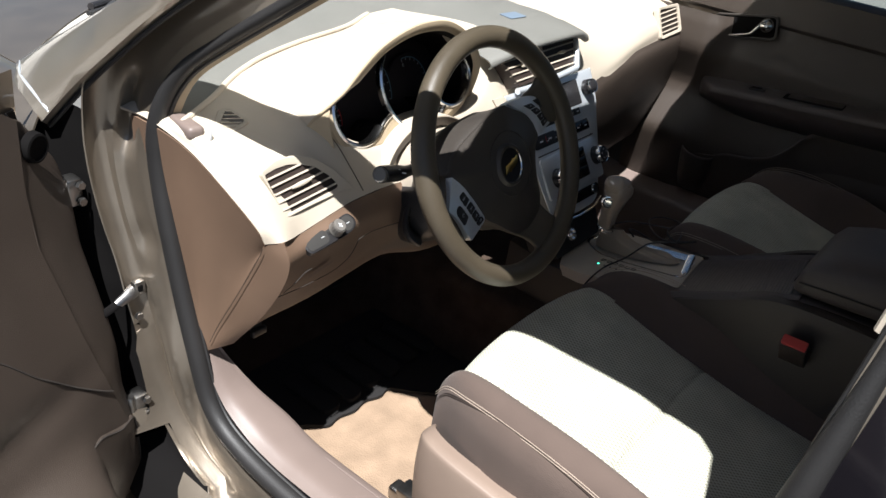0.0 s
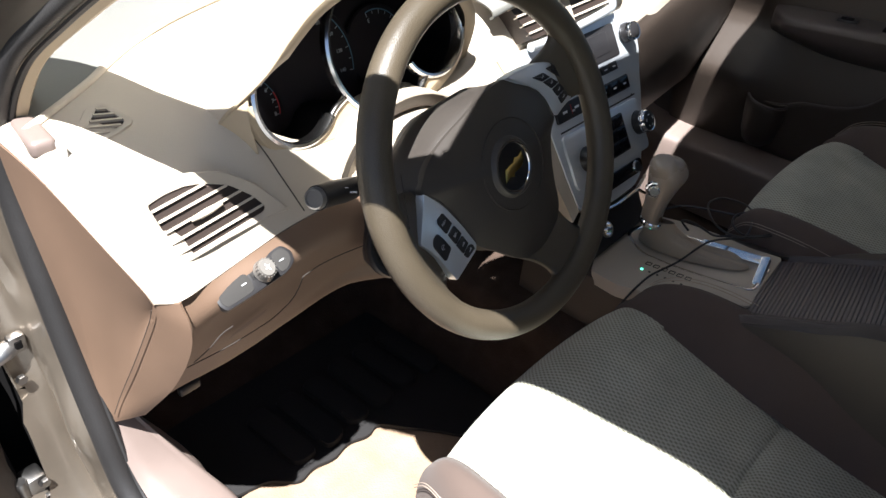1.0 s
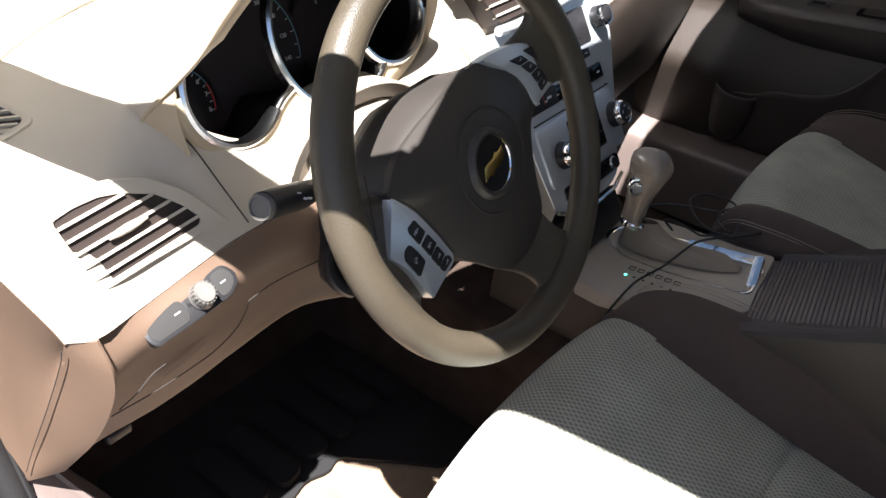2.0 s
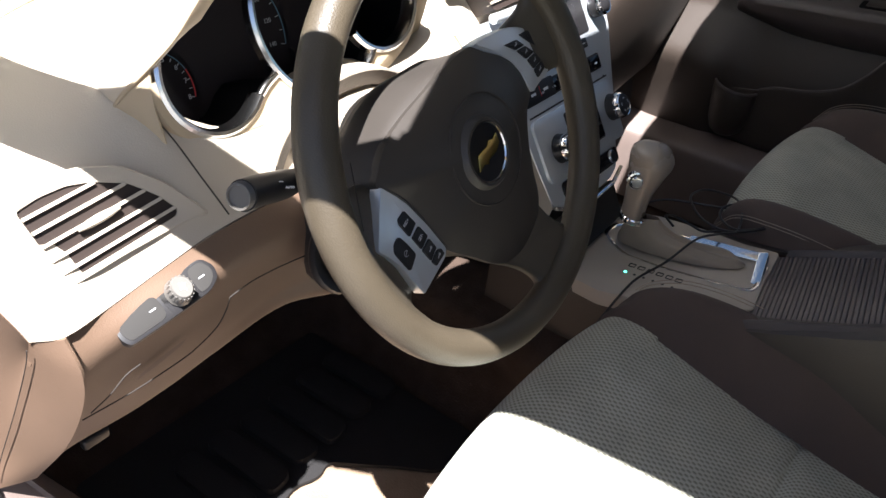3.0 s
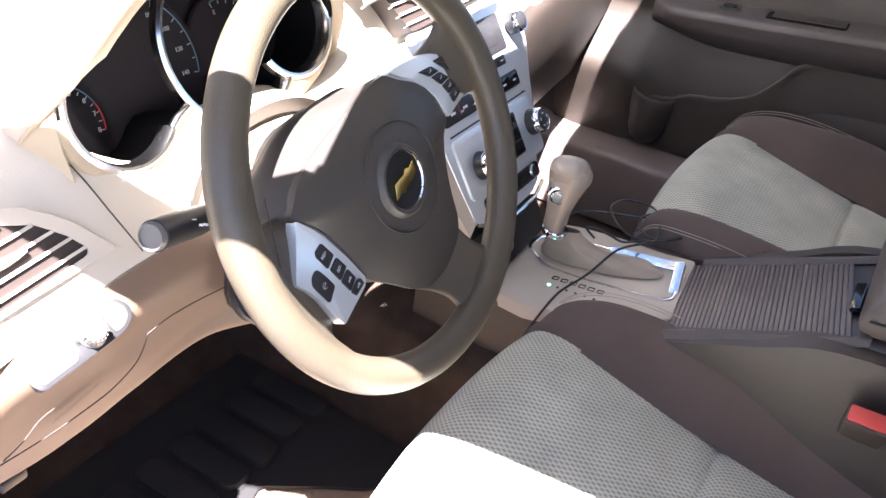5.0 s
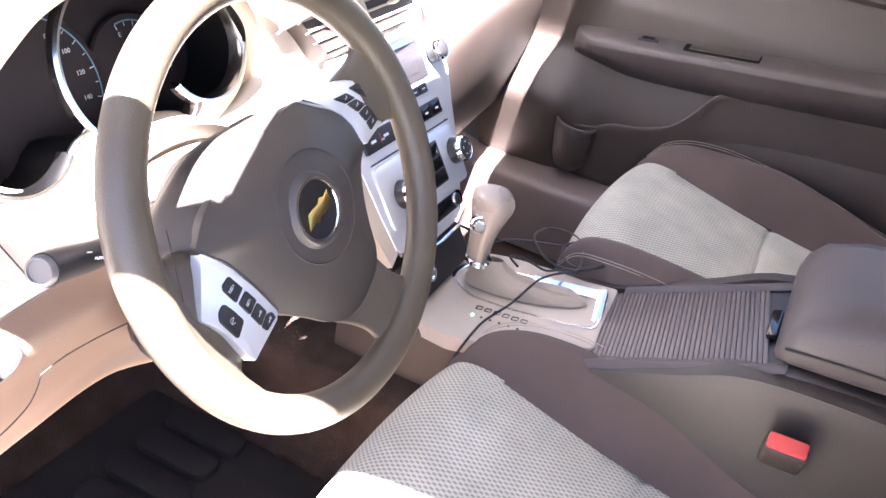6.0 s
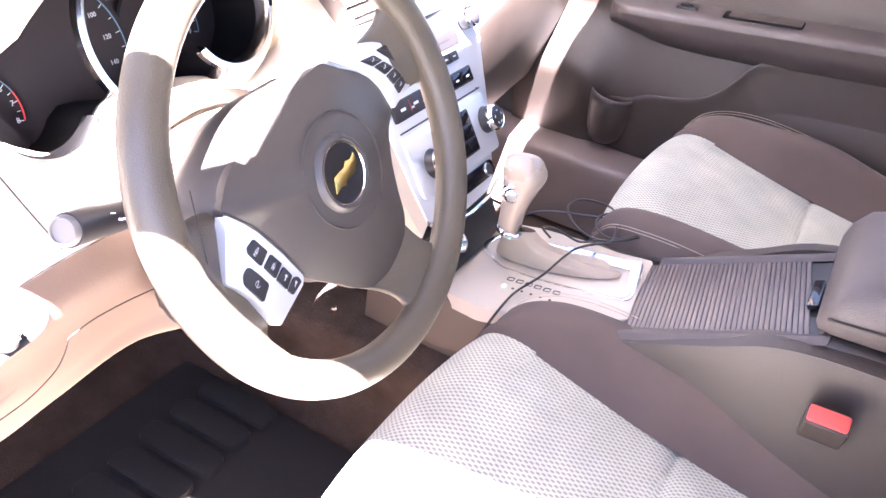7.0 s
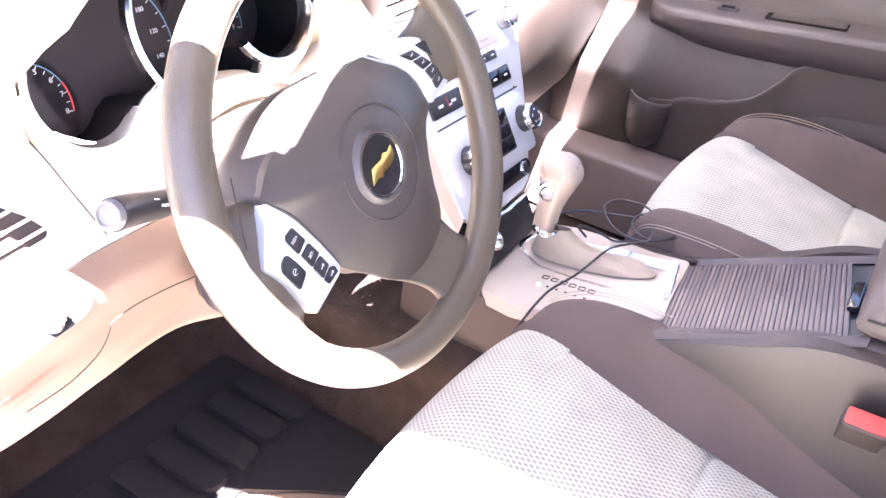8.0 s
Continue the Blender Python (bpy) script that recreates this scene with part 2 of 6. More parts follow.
def tube(points, radius, n=10, closed=False, squash=1.0, up=None):
    """A round bar along points; radius: one number or one for each point."""
    pts = [Vector(p) for p in points]
    k = len(pts)
    rad = radius if isinstance(radius, (list, tuple)) else [radius] * k
    rows = []
    side = None
    for i in range(k):
        a = pts[(i - 1) % k] if closed or i else pts[i]
        b = pts[(i + 1) % k] if closed or i < k - 1 else pts[i]
        way = (b - a).normalized()
        if up is not None:
            side = way.cross(Vector(up)).normalized()
        elif side is None:
            side = way.orthogonal().normalized()
        else:
            side = (side - way * side.dot(way)).normalized()
        over = side.cross(way)
        rows.append([pts[i] + (side * math.cos(2 * math.pi * j / n) + over * squash * math.sin(2 * math.pi * j / n)) * rad[i] for j in range(n)])
    bm = bmesh.new()
    vs = [[bm.verts.new(p) for p in row] for row in rows]
    for i in range(k if closed else k - 1):
        a, b = vs[i], vs[(i + 1) % k]
        for j in range(n):
            bm.faces.new((a[j], a[(j + 1) % n], b[(j + 1) % n], b[j]))
    if not closed:
        bm.faces.new(vs[0][::-1])
        bm.faces.new(vs[-1])
    bmesh.ops.recalc_face_normals(bm, faces=bm.faces)
    return bm


def joined(*bms):
    out = bmesh.new()
    for b in bms:
        me = bpy.data.meshes.new("tmp")
        b.to_mesh(me)
        out.from_mesh(me)
        bpy.data.meshes.remove(me)
        b.free()
    return out


def mesh_of(name, bm, mat, sharp=38):
    for f in bm.faces:
        f.smooth = True
    for e in bm.edges:
        if len(e.link_faces) == 2 and e.calc_face_angle(0) > radians(sharp):
            e.smooth = False
    me = bpy.data.meshes.new(name)
    bm.to_mesh(me)
    bm.free()
    me.materials.append(mat)
    return me


def thing(name, at, label, category, group="", kind=""):
    """An Empty at the base of a thing, which parents its parts."""
    ob = new(name)
    ob.location = at
    ob.empty_display_size = 0.05
    return tagged(ob, label, category, group, kind)


def part(name, bm, mat, parent, label="", sharp=38):
    """One mesh, built in the world's metres, under a thing or a part."""
    ob = new(name, mesh_of(name, bm, mat, sharp))
    ob.parent = parent
    if parent.parent is None:
        ob.matrix_parent_inverse = Matrix.Translation(parent.location).inverted()
    return tagged(ob, label)


def solid(name, bm, mat, label, category, group="", kind="", sharp=38):
    return tagged(new(name, mesh_of(name, bm, mat, sharp)), label, category, group, kind)


def words(text, size, m, depth=0.0003, align="CENTER"):
    """Letters of the built-in font as a mesh in the frame m."""
    cu = bpy.data.curves.new("letters", "FONT")
    cu.body, cu.size, cu.extrude, cu.align_x, cu.align_y = text, size, depth, align, "CENTER"
    cu.resolution_u = 2
    ob = bpy.data.objects.new("letters", cu)
    me = bpy.data.meshes.new_from_object(ob)
    bm = bmesh.new()
    bm.from_mesh(me)
    bm.transform(m)
    bpy.data.objects.remove(ob)
    bpy.data.curves.remove(cu)
    bpy.data.meshes.remove(me)
    return bm


def at(m, u, v, n=0.0, turn=0.0):
    """The frame m moved within itself."""
    return m @ pose(u, v, n, 0, 0, turn)


# ---- ground ----
MID = 0.025  # the car's middle


def flip(p):
    """A point on the car's other side."""
    return (2 * MID - p[0], p[1], p[2])


rows = [[Vector((x, y, 0.0)) for x in (-900, -30, -8, -3, 0, 3, 8, 30, 900)] for y in (-900, -30, -8, -3, 0, 3, 8, 30, 900)]
solid("ground", grid(rows), ASPHALT, "sunlit pale asphalt round the parked car", "ground", kind="structure")

solid("pavement", block(-30, 30, 3.2, 40, -.05, .10, .02), CONCRETE, "sunlit pale concrete pavement ahead of the car", "pavement", kind="structure")

# ---- car body ----
car = thing("car", (0, 0, 0.3), "bronze metallic car shell with its door opening and black seals", "car")

# the line of the front door opening's seal, driver's side
OPENING = [(-.745, .338, .934), (-.732, .304, 1.006), (-.722, .225, 1.070), (-.713, .080, 1.168), (-.700, -.045, 1.258),
           (-.684, -.18, 1.365), (-.674, -.33, 1.430), (-.668, -.46, 1.472), (-.669, -.545, 1.485), (-.680, -.592, 1.42), (-.705, -.585, 1.22), (-.722, -.572, 1.08),
           (-.740, -.560, .95), (-.745, -.540, .75), (-.745, -.520, .56), (-.745, -.430, .45), (-.745, -.20, .430),
           (-.745, .026, .432), (-.745, .165, .450), (-.745, .232, .489), (-.745, .267, .575), (-.745, .307, .708), (-.745, .337, .838)]
loop = ring_crom(OPENING, 230)
centre = Vector((-.70, -.1, .87))


def widened(points, d, dx):
    """The closed line moved outwards by d within the car's side and by dx away from the cabin."""
    k = len(points)
    out = []
    for i, p in enumerate(points):
        t = points[(i + 1) % k] - points[(i - 1) % k]
        n = Vector((0, t.z, -t.y)).normalized()
        if n.dot(p - centre) < 0:
            n = -n
        up = min(1, max(0, (p.z - .95) / .2))
        out.append(p + n * d - Vector((dx * (1 - .75 * up), 0, 0)))
    return out


JAMB = [(.000, .000), (.012, .002), (.030, .004), (.035, .006), (.040, .010), (.046, .012), (.052, .013), (.058, .0145), (.064, .0155), (.070, .0168), (.076, .0185), (.081, .0197),
        (.086, .021), (.092, .025), (.096, .029), (.101, .038), (.101, .048), (.096, .060), (.090, .064)]
jamb = []
for d, dx in JAMB:
    ring = []
    for p, q in zip(loop, widened(loop, d, dx)):
        if p.y > .16 and p.z < 1.08:
            # the flange is broad at the foot of the pillar and narrower lower down, with a pressed hollow and a swage
            q = p + (q - p) * float(np.interp(p.z, [.45, .58, .74, .84, .95, 1.08], [.90, .90, .92, 1.0, 1.06, 1.0]))
            hollow = math.exp(-((q.z - .935) / .062) ** 4 - ((d - .066 + .10 * (q.z - .90)) / .016) ** 2)
            q += Vector((.024, .018, 0)) * hollow
            crest = max(0, 1 - abs(d - .086) / .011) * max(0, min(1, (q.z - .69) / .05)) * max(0, min(1, (.93 - q.z) / .04))
            q += Vector((-.008, -.005, 0)) * crest
            q += Vector((-.007, -.005, 0)) * math.exp(-((q.z - .60) / .05) ** 2 - ((d - .060) / .02) ** 2)
            q += Vector((.007, .008, 0)) * math.exp(-((q.z - .735) / .022) ** 2 - ((d - .066) / .022) ** 2)
            q += Vector((-.011, -.010, 0)) * math.exp(-((q.z - .545 + 1.2 * (d - .06)) / .045) ** 2 - ((d - .064) / .018) ** 2)
            q += Vector((.009, .008, 0)) * math.exp(-((q.z - .475 + 1.6 * (d - .05)) / .020) ** 2 - ((d - .062) / .022) ** 2)
            q += Vector((.010, .012, 0)) * math.exp(-((d - .090) / .006) ** 2) * max(0, min(1, (.66 - q.z) / .1))
        ring.append(q)
    jamb.append(ring)
part("door_jamb", thick(grid(jamb, wrap=True), 0.002), PAINT, car, "bronze painted door opening flange")
# sheet closing the hinge gap, coloured near-black as the shade in there
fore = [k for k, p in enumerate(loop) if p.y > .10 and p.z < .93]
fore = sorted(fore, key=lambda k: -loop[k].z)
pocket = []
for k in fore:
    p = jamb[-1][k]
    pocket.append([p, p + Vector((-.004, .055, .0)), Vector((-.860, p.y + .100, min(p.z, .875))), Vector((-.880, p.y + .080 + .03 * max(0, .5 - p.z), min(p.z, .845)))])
part("hinge_gap_shade", grid(pocket), VOID, car, "near-black sheet for the deep shade between the door opening and the wing")
seal_size = [float(np.interp(p.z, [.9, 1.05], [.0150, .0085])) for p in loop]
part("door_seal", tube(widened(loop, .010, .004), seal_size, 14, closed=True), RUBBER, car, "black rubber door seal")
part("seal_lip", tube(widened(loop, .000, -.006), .004, 8, closed=True), RUBBER, car)

# windscreen edge, from its foot to the roof
EDGE = [(-.758, .72, .900), (-.745, .62, .965), (-.722, .45, 1.068), (-.702, .324, 1.138), (-.684, .160, 1.218), (-.655, -.070, 1.412)]
edge = crom(EDGE, 24)
side = crom(OPENING[:6], 24)
trim = []
for a, b in zip(side, edge):
    inner = a * .5 + b * .5 + Vector((.024, .0, -.008))
    trim.append([a + Vector((-.004, .006, .004)), a + Vector((.016, .002, -.004)), a * .90 + b * .10 + Vector((.036, .002, -.010)), inner, a * .2 + b * .8 + Vector((.012, .0, -.002)), b + Vector((0, .002, .001)), b + Vector((-.004, .006, .006))])
part("pillar_trim", thick(grid(trim), .003), TANEDGE, car, "tan windscreen pillar trim")
out_side = [Vector(p) for p in widened(loop, .090, .050)]
gapline = crom([(-.838, .492, .908), (-.815, .435, .975), (-.795, .368, 1.040), (-.772, .272, 1.122), (-.735, .10, 1.245), (-.712, -.06, 1.35)], 24)
near = [min(out_side, key=lambda q: (q.y - (p.y + .05)) ** 2 + (q.z - (p.z + .05)) ** 2) for p in side]
pillar = []
for a, o, b in zip(near, gapline, edge):
    pillar.append([a + Vector((.0, .004, .002)), o + Vector((.012, .004, -.010)), o, o * .92 + b * .08 + Vector((-.006, .0, .008)), o * .5 + b * .5 + Vector((-.016, .008, .018)), b + Vector((-.003, .005, .004))])
part("windscreen_pillar", thick(grid(pillar), .003), PAINT, car, "bronze painted windscreen pillar")
part("pillar_gap_seal", tube([o + Vector((.008, -.002, -.010)) for o in gapline], .0035, 8), RUBBER, car, "dark gap along the pillar")
part("windscreen_gasket", tube([p + Vector((.003, .005, .004)) for p in edge], .0025, 8), RUBBER, car)
# passenger side pillar
part("pillar_trim", thick(grid([[Vector(flip(p)) for p in r] for r in trim]), .003), TANEDGE, car)
part("windscreen_pillar", thick(grid([[Vector(flip(p)) for p in r] for r in pillar]), .003), PAINT, car)

# windscreen: foot line under the bonnet's rear edge, head line at the roof
foot = crom([(-.758, .72, .900), (-.55, .88, .895), (-.25, .98, .895), (MID, 1.0, .895), (.30, .98, .895), (.60, .88, .895), flip((-.758, .72, .900))], 33)
head = crom([(-.655, -.070, 1.412), (-.535, -.032, 1.434), (-.40, .020, 1.444), (-.15, .026, 1.455), (MID, .016, 1.458), (.2, .026, 1.455), (.45, .034, 1.442), flip((-.655, -.070, 1.412))], 33)
ledge = crom([Vector(p) for p in EDGE], 13)
redge = [Vector(flip(p)) for p in ledge]
sheet = []
for j in range(13):
    f = j / 12
    row = []
    for i in range(33):
        s = i / 32
        p = foot[i].lerp(head[i], f) + Vector((0, .05, .03)) * math.sin(math.pi * f) * math.sin(math.pi * s)
        row.append(ledge[j].lerp(p, min(1, s * 8)) if s < .5 else redge[j].lerp(p, min(1, (1 - s) * 8)))
    sheet.append(row)
windscreen = part("windscreen", thick(grid(sheet), .004), GLASS, car, "clear laminated windscreen")
windscreen.visible_shadow = False

# roof and headliner
part("roof_side", thick(grid(surface([[(-.646, -.062, 1.426), (-.646, -.12, 1.440), (-.646, -.18, 1.449), (-.646, -.24, 1.454)], [(-.674, -.062, 1.375), (-.668, -.12, 1.398), (-.662, -.18, 1.418), (-.658, -.24, 1.434)], [(-.702, -.062, 1.285), (-.690, -.12, 1.330), (-.679, -.18, 1.368), (-.670, -.24, 1.400)]], 14, 12)), .004), PAINT, car, "bronze roof side above the door")
roofx = [i / 24 for i in range(25)]


def roof_row(y, drop, rise):
    return [Vector(((-.655 + 1.36 * s), y - .06 * abs(2 * s - 1) ** 2, 1.45 + rise * (1 - abs(2 * s - 1) ** 2.4) - drop)) for s in roofx]


part("roof", thick(grid([head_row for head_row in [[p + Vector((0, 0, .012)) for p in crom(head, 25)]] + [roof_row(y, d, .065) for y, d in ((-.3, -.012), (-.7, -.015), (-1.1, -.005), (-1.45, .02))]]), .01), PAINT, car, "bronze roof skin")
ceil_rows = [[p + Vector((0, .004, -.01)) for p in crom(head, 25)]] + [roof_row(y, .02, .05) for y in (-.3, -.7, -1.1, -1.45)]
solid("ceiling", thick(grid(ceil_rows), .012), LINER, "beige cloth headliner under the car's roof", "ceiling", kind="structure")
rail = [Vector(p) for p in OPENING[5:10]]
railin = [Vector((-.62, p.y, max(p.z + .01, 1.44))) for p in rail]
part("roof_rail_trim", thick(grid([crom(rail, 16), crom(railin, 16)]), .004), LINER, car)
part("roof_rail_trim", thick(grid([[Vector(flip(p)) for p in crom(rail, 16)], [Vector(flip(p)) for p in crom(railin, 16)]]), .004), LINER, car)

# centre pillar, driver's side
bp = [Vector(p) for p in OPENING[9:15]]
brow = [crom([p + Vector((.003, 0, 0)) for p in bp], 20), crom([p + Vector((.030, -.010, 0)) for p in bp], 20), crom([p + Vector((.040, -.10, 0)) for p in bp], 20), crom([p + Vector((.0, -.20, 0)) for p in bp], 20)]
part("centre_pillar_trim", thick(grid(brow), .004), DARKCOCOA, car, "brown centre pillar trim")
part("centre_pillar_edge", tube(crom([p + Vector((.012, .004, 0)) for p in bp[:2] + [bp[2].lerp(bp[3], .12)]], 20), .006, 8), CASHMERE, car, "beige edge strip of the centre pillar")

# gloss black cover on the outer face of the centre pillar
behind = [k for k, p in enumerate(loop) if p.y < -.50 and .50 < p.z < 1.40]
cover_in, cover_out = widened(loop, .022, .0080), widened(loop, .098, .0350)
part("pillar_cover", thick(grid([[cover_in[k] for k in behind], [cover_in[k].lerp(cover_out[k], .5) + Vector((-.003, 0, 0)) for k in behind], [cover_out[k] for k in behind]]), .002), GLOSSBLACK, car, "gloss black cover on the centre pillar")

# sill: scuff plate from the seal to the carpet, with ribs
sx = [(-.738, .443), (-.722, .452), (-.700, .452), (-.668, .446), (-.652, .432), (-.640, .390), (-.634, .315)]
ys = [.285, .262, .225, .170, .11, .05, -.08, -.22, -.38, -.52]
lift = [.140, .100, .050, .018, .004, 0, 0, 0, 0, .01]
narrow = [.28, .48, .78, 1, 1, 1, 1, 1, 1, 1]
part("scuff_plate", thick(grid(surface([[(-.741 + (x + .741) * w, y + (.03 * (1 - w) if i > 4 else 0), z + l * (1 if i < 5 else .4)) for i, (x, z) in enumerate(sx)] for y, l, w in zip(ys, lift, narrow)], 30, 60)), -.003), SCUFF, car, "taupe plastic scuff plate along the sill")
for k in range(8):
    x = -.716 + k * .0066
    part("scuff_rib", tube([(x, y, .4535 - (.0007 * k)) for y in (.06, .0, -.15, -.3, -.5)], .0021, 6), SCUFF, car)
# outer sill
part("outer_sill", thick(grid([[Vector((x, y, z)) for y in (.45, .2, -.1, -.4, -.75)] for x, z in ((-.80, .37), (-.84, .35), (-.87, .31), (-.875, .25), (-.84, .2))]), .003), PAINT, car, "bronze outer sill")

# kick panel between the sill and the dashboard's end
kick = [[(-.742, .335, .80), (-.700, .42, .80), (-.690, .56, .78)], [(-.742, .30, .66), (-.695, .40, .66), (-.688, .56, .64)],
        [(-.742, .268, .56), (-.690, .36, .55), (-.685, .56, .52)], [(-.742, .24, .50), (-.676, .31, .48), (-.675, .56, .44)], [(-.742, .205, .452), (-.650, .235, .440), (-.64, .56, .34)], [(-.70, .19, .42), (-.640, .23, .33), (-.63, .56, .30)]]
part("kick_panel", thick(grid(surface(kick, 16, 30)), .003), SCUFF, car, "taupe plastic kick panel")
# mirrored copy of the taupe panel, its shade put into a dark brown colour
part("kick_panel", thick(grid([[Vector(flip(p)) for p in r] for r in surface(kick, 16, 30)]), .003), DARKCOCOA, car, "passenger kick panel, darkened to brown for the shade on that side")

# wing, bonnet and wiper ahead of the windscreen
wing = []
for y, dz in ((.0, 0), (.03, 0), (.18, -.004), (.45, -.03), (.85, -.09), (1.35, -.20)):
    wing.append([Vector((-.752 + .03 * y, .700 + y, .900 + dz)), Vector((-.772 + .03 * y, .66 + y, .918 + dz)), Vector((-.808, .57 + y, .926 + dz)), Vector((-.840, .500 + y, .914 + dz)), Vector((-.868, .478 + y, .890 + dz)), Vector((-.886, .466 + y, .84 + dz)), Vector((-.892, .455 + y, .72 + dz * .6)), Vector((-.888, .440 + y, .56)), Vector((-.872, .42 + y, .34))])
part("front_wing", thick(grid(wing), .003), PAINT, car, "bronze front wing")
part("wing_joint", tube(crom([p + Vector((-.0008, -.0005, .0012)) for p in pillar[1][2:]], 16), .0022, 8), SILVER, car, "bright joint strip between the wing and the pillar")
hood = []
for y in (1.02, 1.15, 1.4, 1.7, 2.0):
    f = (y - 1.02) / .98
    hood.append([Vector((MID + s * (.778 - .05 * f), y - (0.30 - .05 * f) * abs(s) ** 2.2 * (1 - f * .6), .906 - .20 * f * f - .03 * f + .052 * (1 - abs(s) ** 2.5))) for s in [k / 10 for k in range(-10, 11)]])
part("bonnet", thick(grid(hood), .003), PAINT, car, "bronze bonnet in bright sun")
part("cowl", thick(grid([[p + Vector((0, .02, -.03)) for p in foot[5:-5]], [p + Vector((0, .10, -.045)) for p in foot[5:-5]], [p + Vector((0, .16, -.08)) for p in foot[5:-5]]]), .003), BLACK, car, "black plastic cowl")
wiper = part("wiper_arm", tube(crom([(-.30, .985, .920), (-.36, .955, .926), (-.45, .915, .934), (-.54, .865, .940)], 14), .007, 8), BLACK, car, "black wiper arm on the windscreen's foot")
part("wiper_blade", tube(crom([(-.10, .955, .930), (-.40, .900, .932), (-.56, .840, .936)], 14), .005, 8), RUBBER, wiper)

# floor: carpet, toe board, tunnel
def floor_part(stations, n):
    rows_ = []
    for y, z in stations:
        rows_.append([Vector((x, y, z + b)) for x, b in ((-.66, .04), (-.62, .008), (-.5, 0), (-.25, 0), (-.16, .01), (-.13, .10), (-.11, .2), (.16, .2), (.18, .10), (.21, .01), (.3, 0), (.5, 0), (.67, .008), (.71, .04))])
    return grid(surface(rows_, 50, n))


solid("floor", floor_part(((-1.45, .34), (-.8, .32), (-.3, .30), (0, .30), (.27, .30), (.36, .302), (.46, .325), (.58, .39), (.72, .53), (.83, .65), (.86, .70)), 44), SHADECARPET, "cut-pile carpet on the car's floor, coloured dark brown for its shade", "floor", kind="structure")
# the sunlit stretch of the floor carpet, laid as a tan sheet over the darkened floor
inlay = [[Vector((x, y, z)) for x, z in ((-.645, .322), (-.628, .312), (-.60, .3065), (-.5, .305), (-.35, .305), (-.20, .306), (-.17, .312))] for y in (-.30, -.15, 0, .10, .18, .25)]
lit_carpet = thing("lit_carpet", (-.4, 0, .30), "tan sheet for the sunlit part of the floor carpet in the driver's footwell", "floor mat")
part("carpet_sheet", thick(grid(inlay), .004), TANCARPET, lit_carpet)
solid("wall_rear", block(-.76, .81, -1.5, -1.46, .3, .98, .004), DARKCOCOA, "plain wall that closes the cabin behind", "wall", kind="structure")
rear_glass = part("rear_window", thick(grid([[Vector((x, -1.47, .97)) for x in (-.74, 0, .79)], [Vector((x, -1.47, 1.47)) for x in (-.66, 0, .71)]]), .004), GLASS, car, "clear rear window")
rear_glass.visible_shadow = False
solid("wall_left_rear", block(-.78, -.74, -1.46, -.73, .3, 1.42, .004), DARKCOCOA, "plain wall of the cabin behind the front door", "wall", kind="structure")
solid("wall_right_rear", block(.79, .83, -1.46, -.62, .3, 1.42, .004), DARKCOCOA, "plain wall of the cabin behind the front door", "wall", kind="structure")

# door hinges, check strap and wiring boot on the jamb
for x, y, z in ((-.838, .440, .815), (-.822, .336, .472)):
    hinge = part("hinge", block(x - .010, x + .016, y - .010, y + .018, z - .022, z + .022, .005), STEEL, car, "bare metal door hinge")
    part("knuckle", lathe([(0, .026), (.007, .026), (.009, .022), (.009, -.022), (.007, -.026), (0, -.026)], frame_of((x - .014, y - .004, z), (1, 0, 0), (0, 1, 0)), 16), STEEL, hinge)
    part("arm", tube([(x - .012, y - .002, z - .012), (x - .030, y + .006, z - .014), (x - .052, y + .014, z - .018)], [.010, .009, .007], 10, squash=.5), STEEL, hinge)
    for dz in (-.013, .013):
        part("bolt", lathe([(0, .006), (.006, .006), (.007, .004), (.007, 0)], frame_of((x + .010, y - .012, z + dz), (1, 0, 0), (0, 0, 1)), 6), STEEL, hinge)
strap = part("check_strap", tube(crom([(-.782, .377, .659), (-.800, .372, .654), (-.822, .370, .647)], 9), [.0095, .0105, .0110, .0105, .0095, .0085, .0080, .0075, .0060], 10, squash=.45), STEEL, car, "bright metal door check strap")
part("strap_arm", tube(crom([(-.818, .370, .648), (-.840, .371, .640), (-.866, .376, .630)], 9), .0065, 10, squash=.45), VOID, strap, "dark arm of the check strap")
part("bracket", block(-.790, -.770, .370, .384, .647, .671, .004, 2), STEEL, strap)
part("bracket_hole", block(-.785, -.776, .3685, .372, .653, .665, .001, 1), VOID, strap)
part("bolt", lathe([(0, .006), (.006, .006), (.007, .004), (.007, 0)], frame_of((-.790, .366, .615), (1, 0, 0), (0, 0, 1)), 6), STEEL, strap)
boot = crom([(-.848, .400, .632), (-.862, .392, .605), (-.864, .388, .575), (-.852, .392, .545)], 44)
part("wiring_boot", tube(boot, [.013 + .004 * (k % 2) for k in range(44)], 12), RUBBER, car, "black ribbed rubber wiring boot")


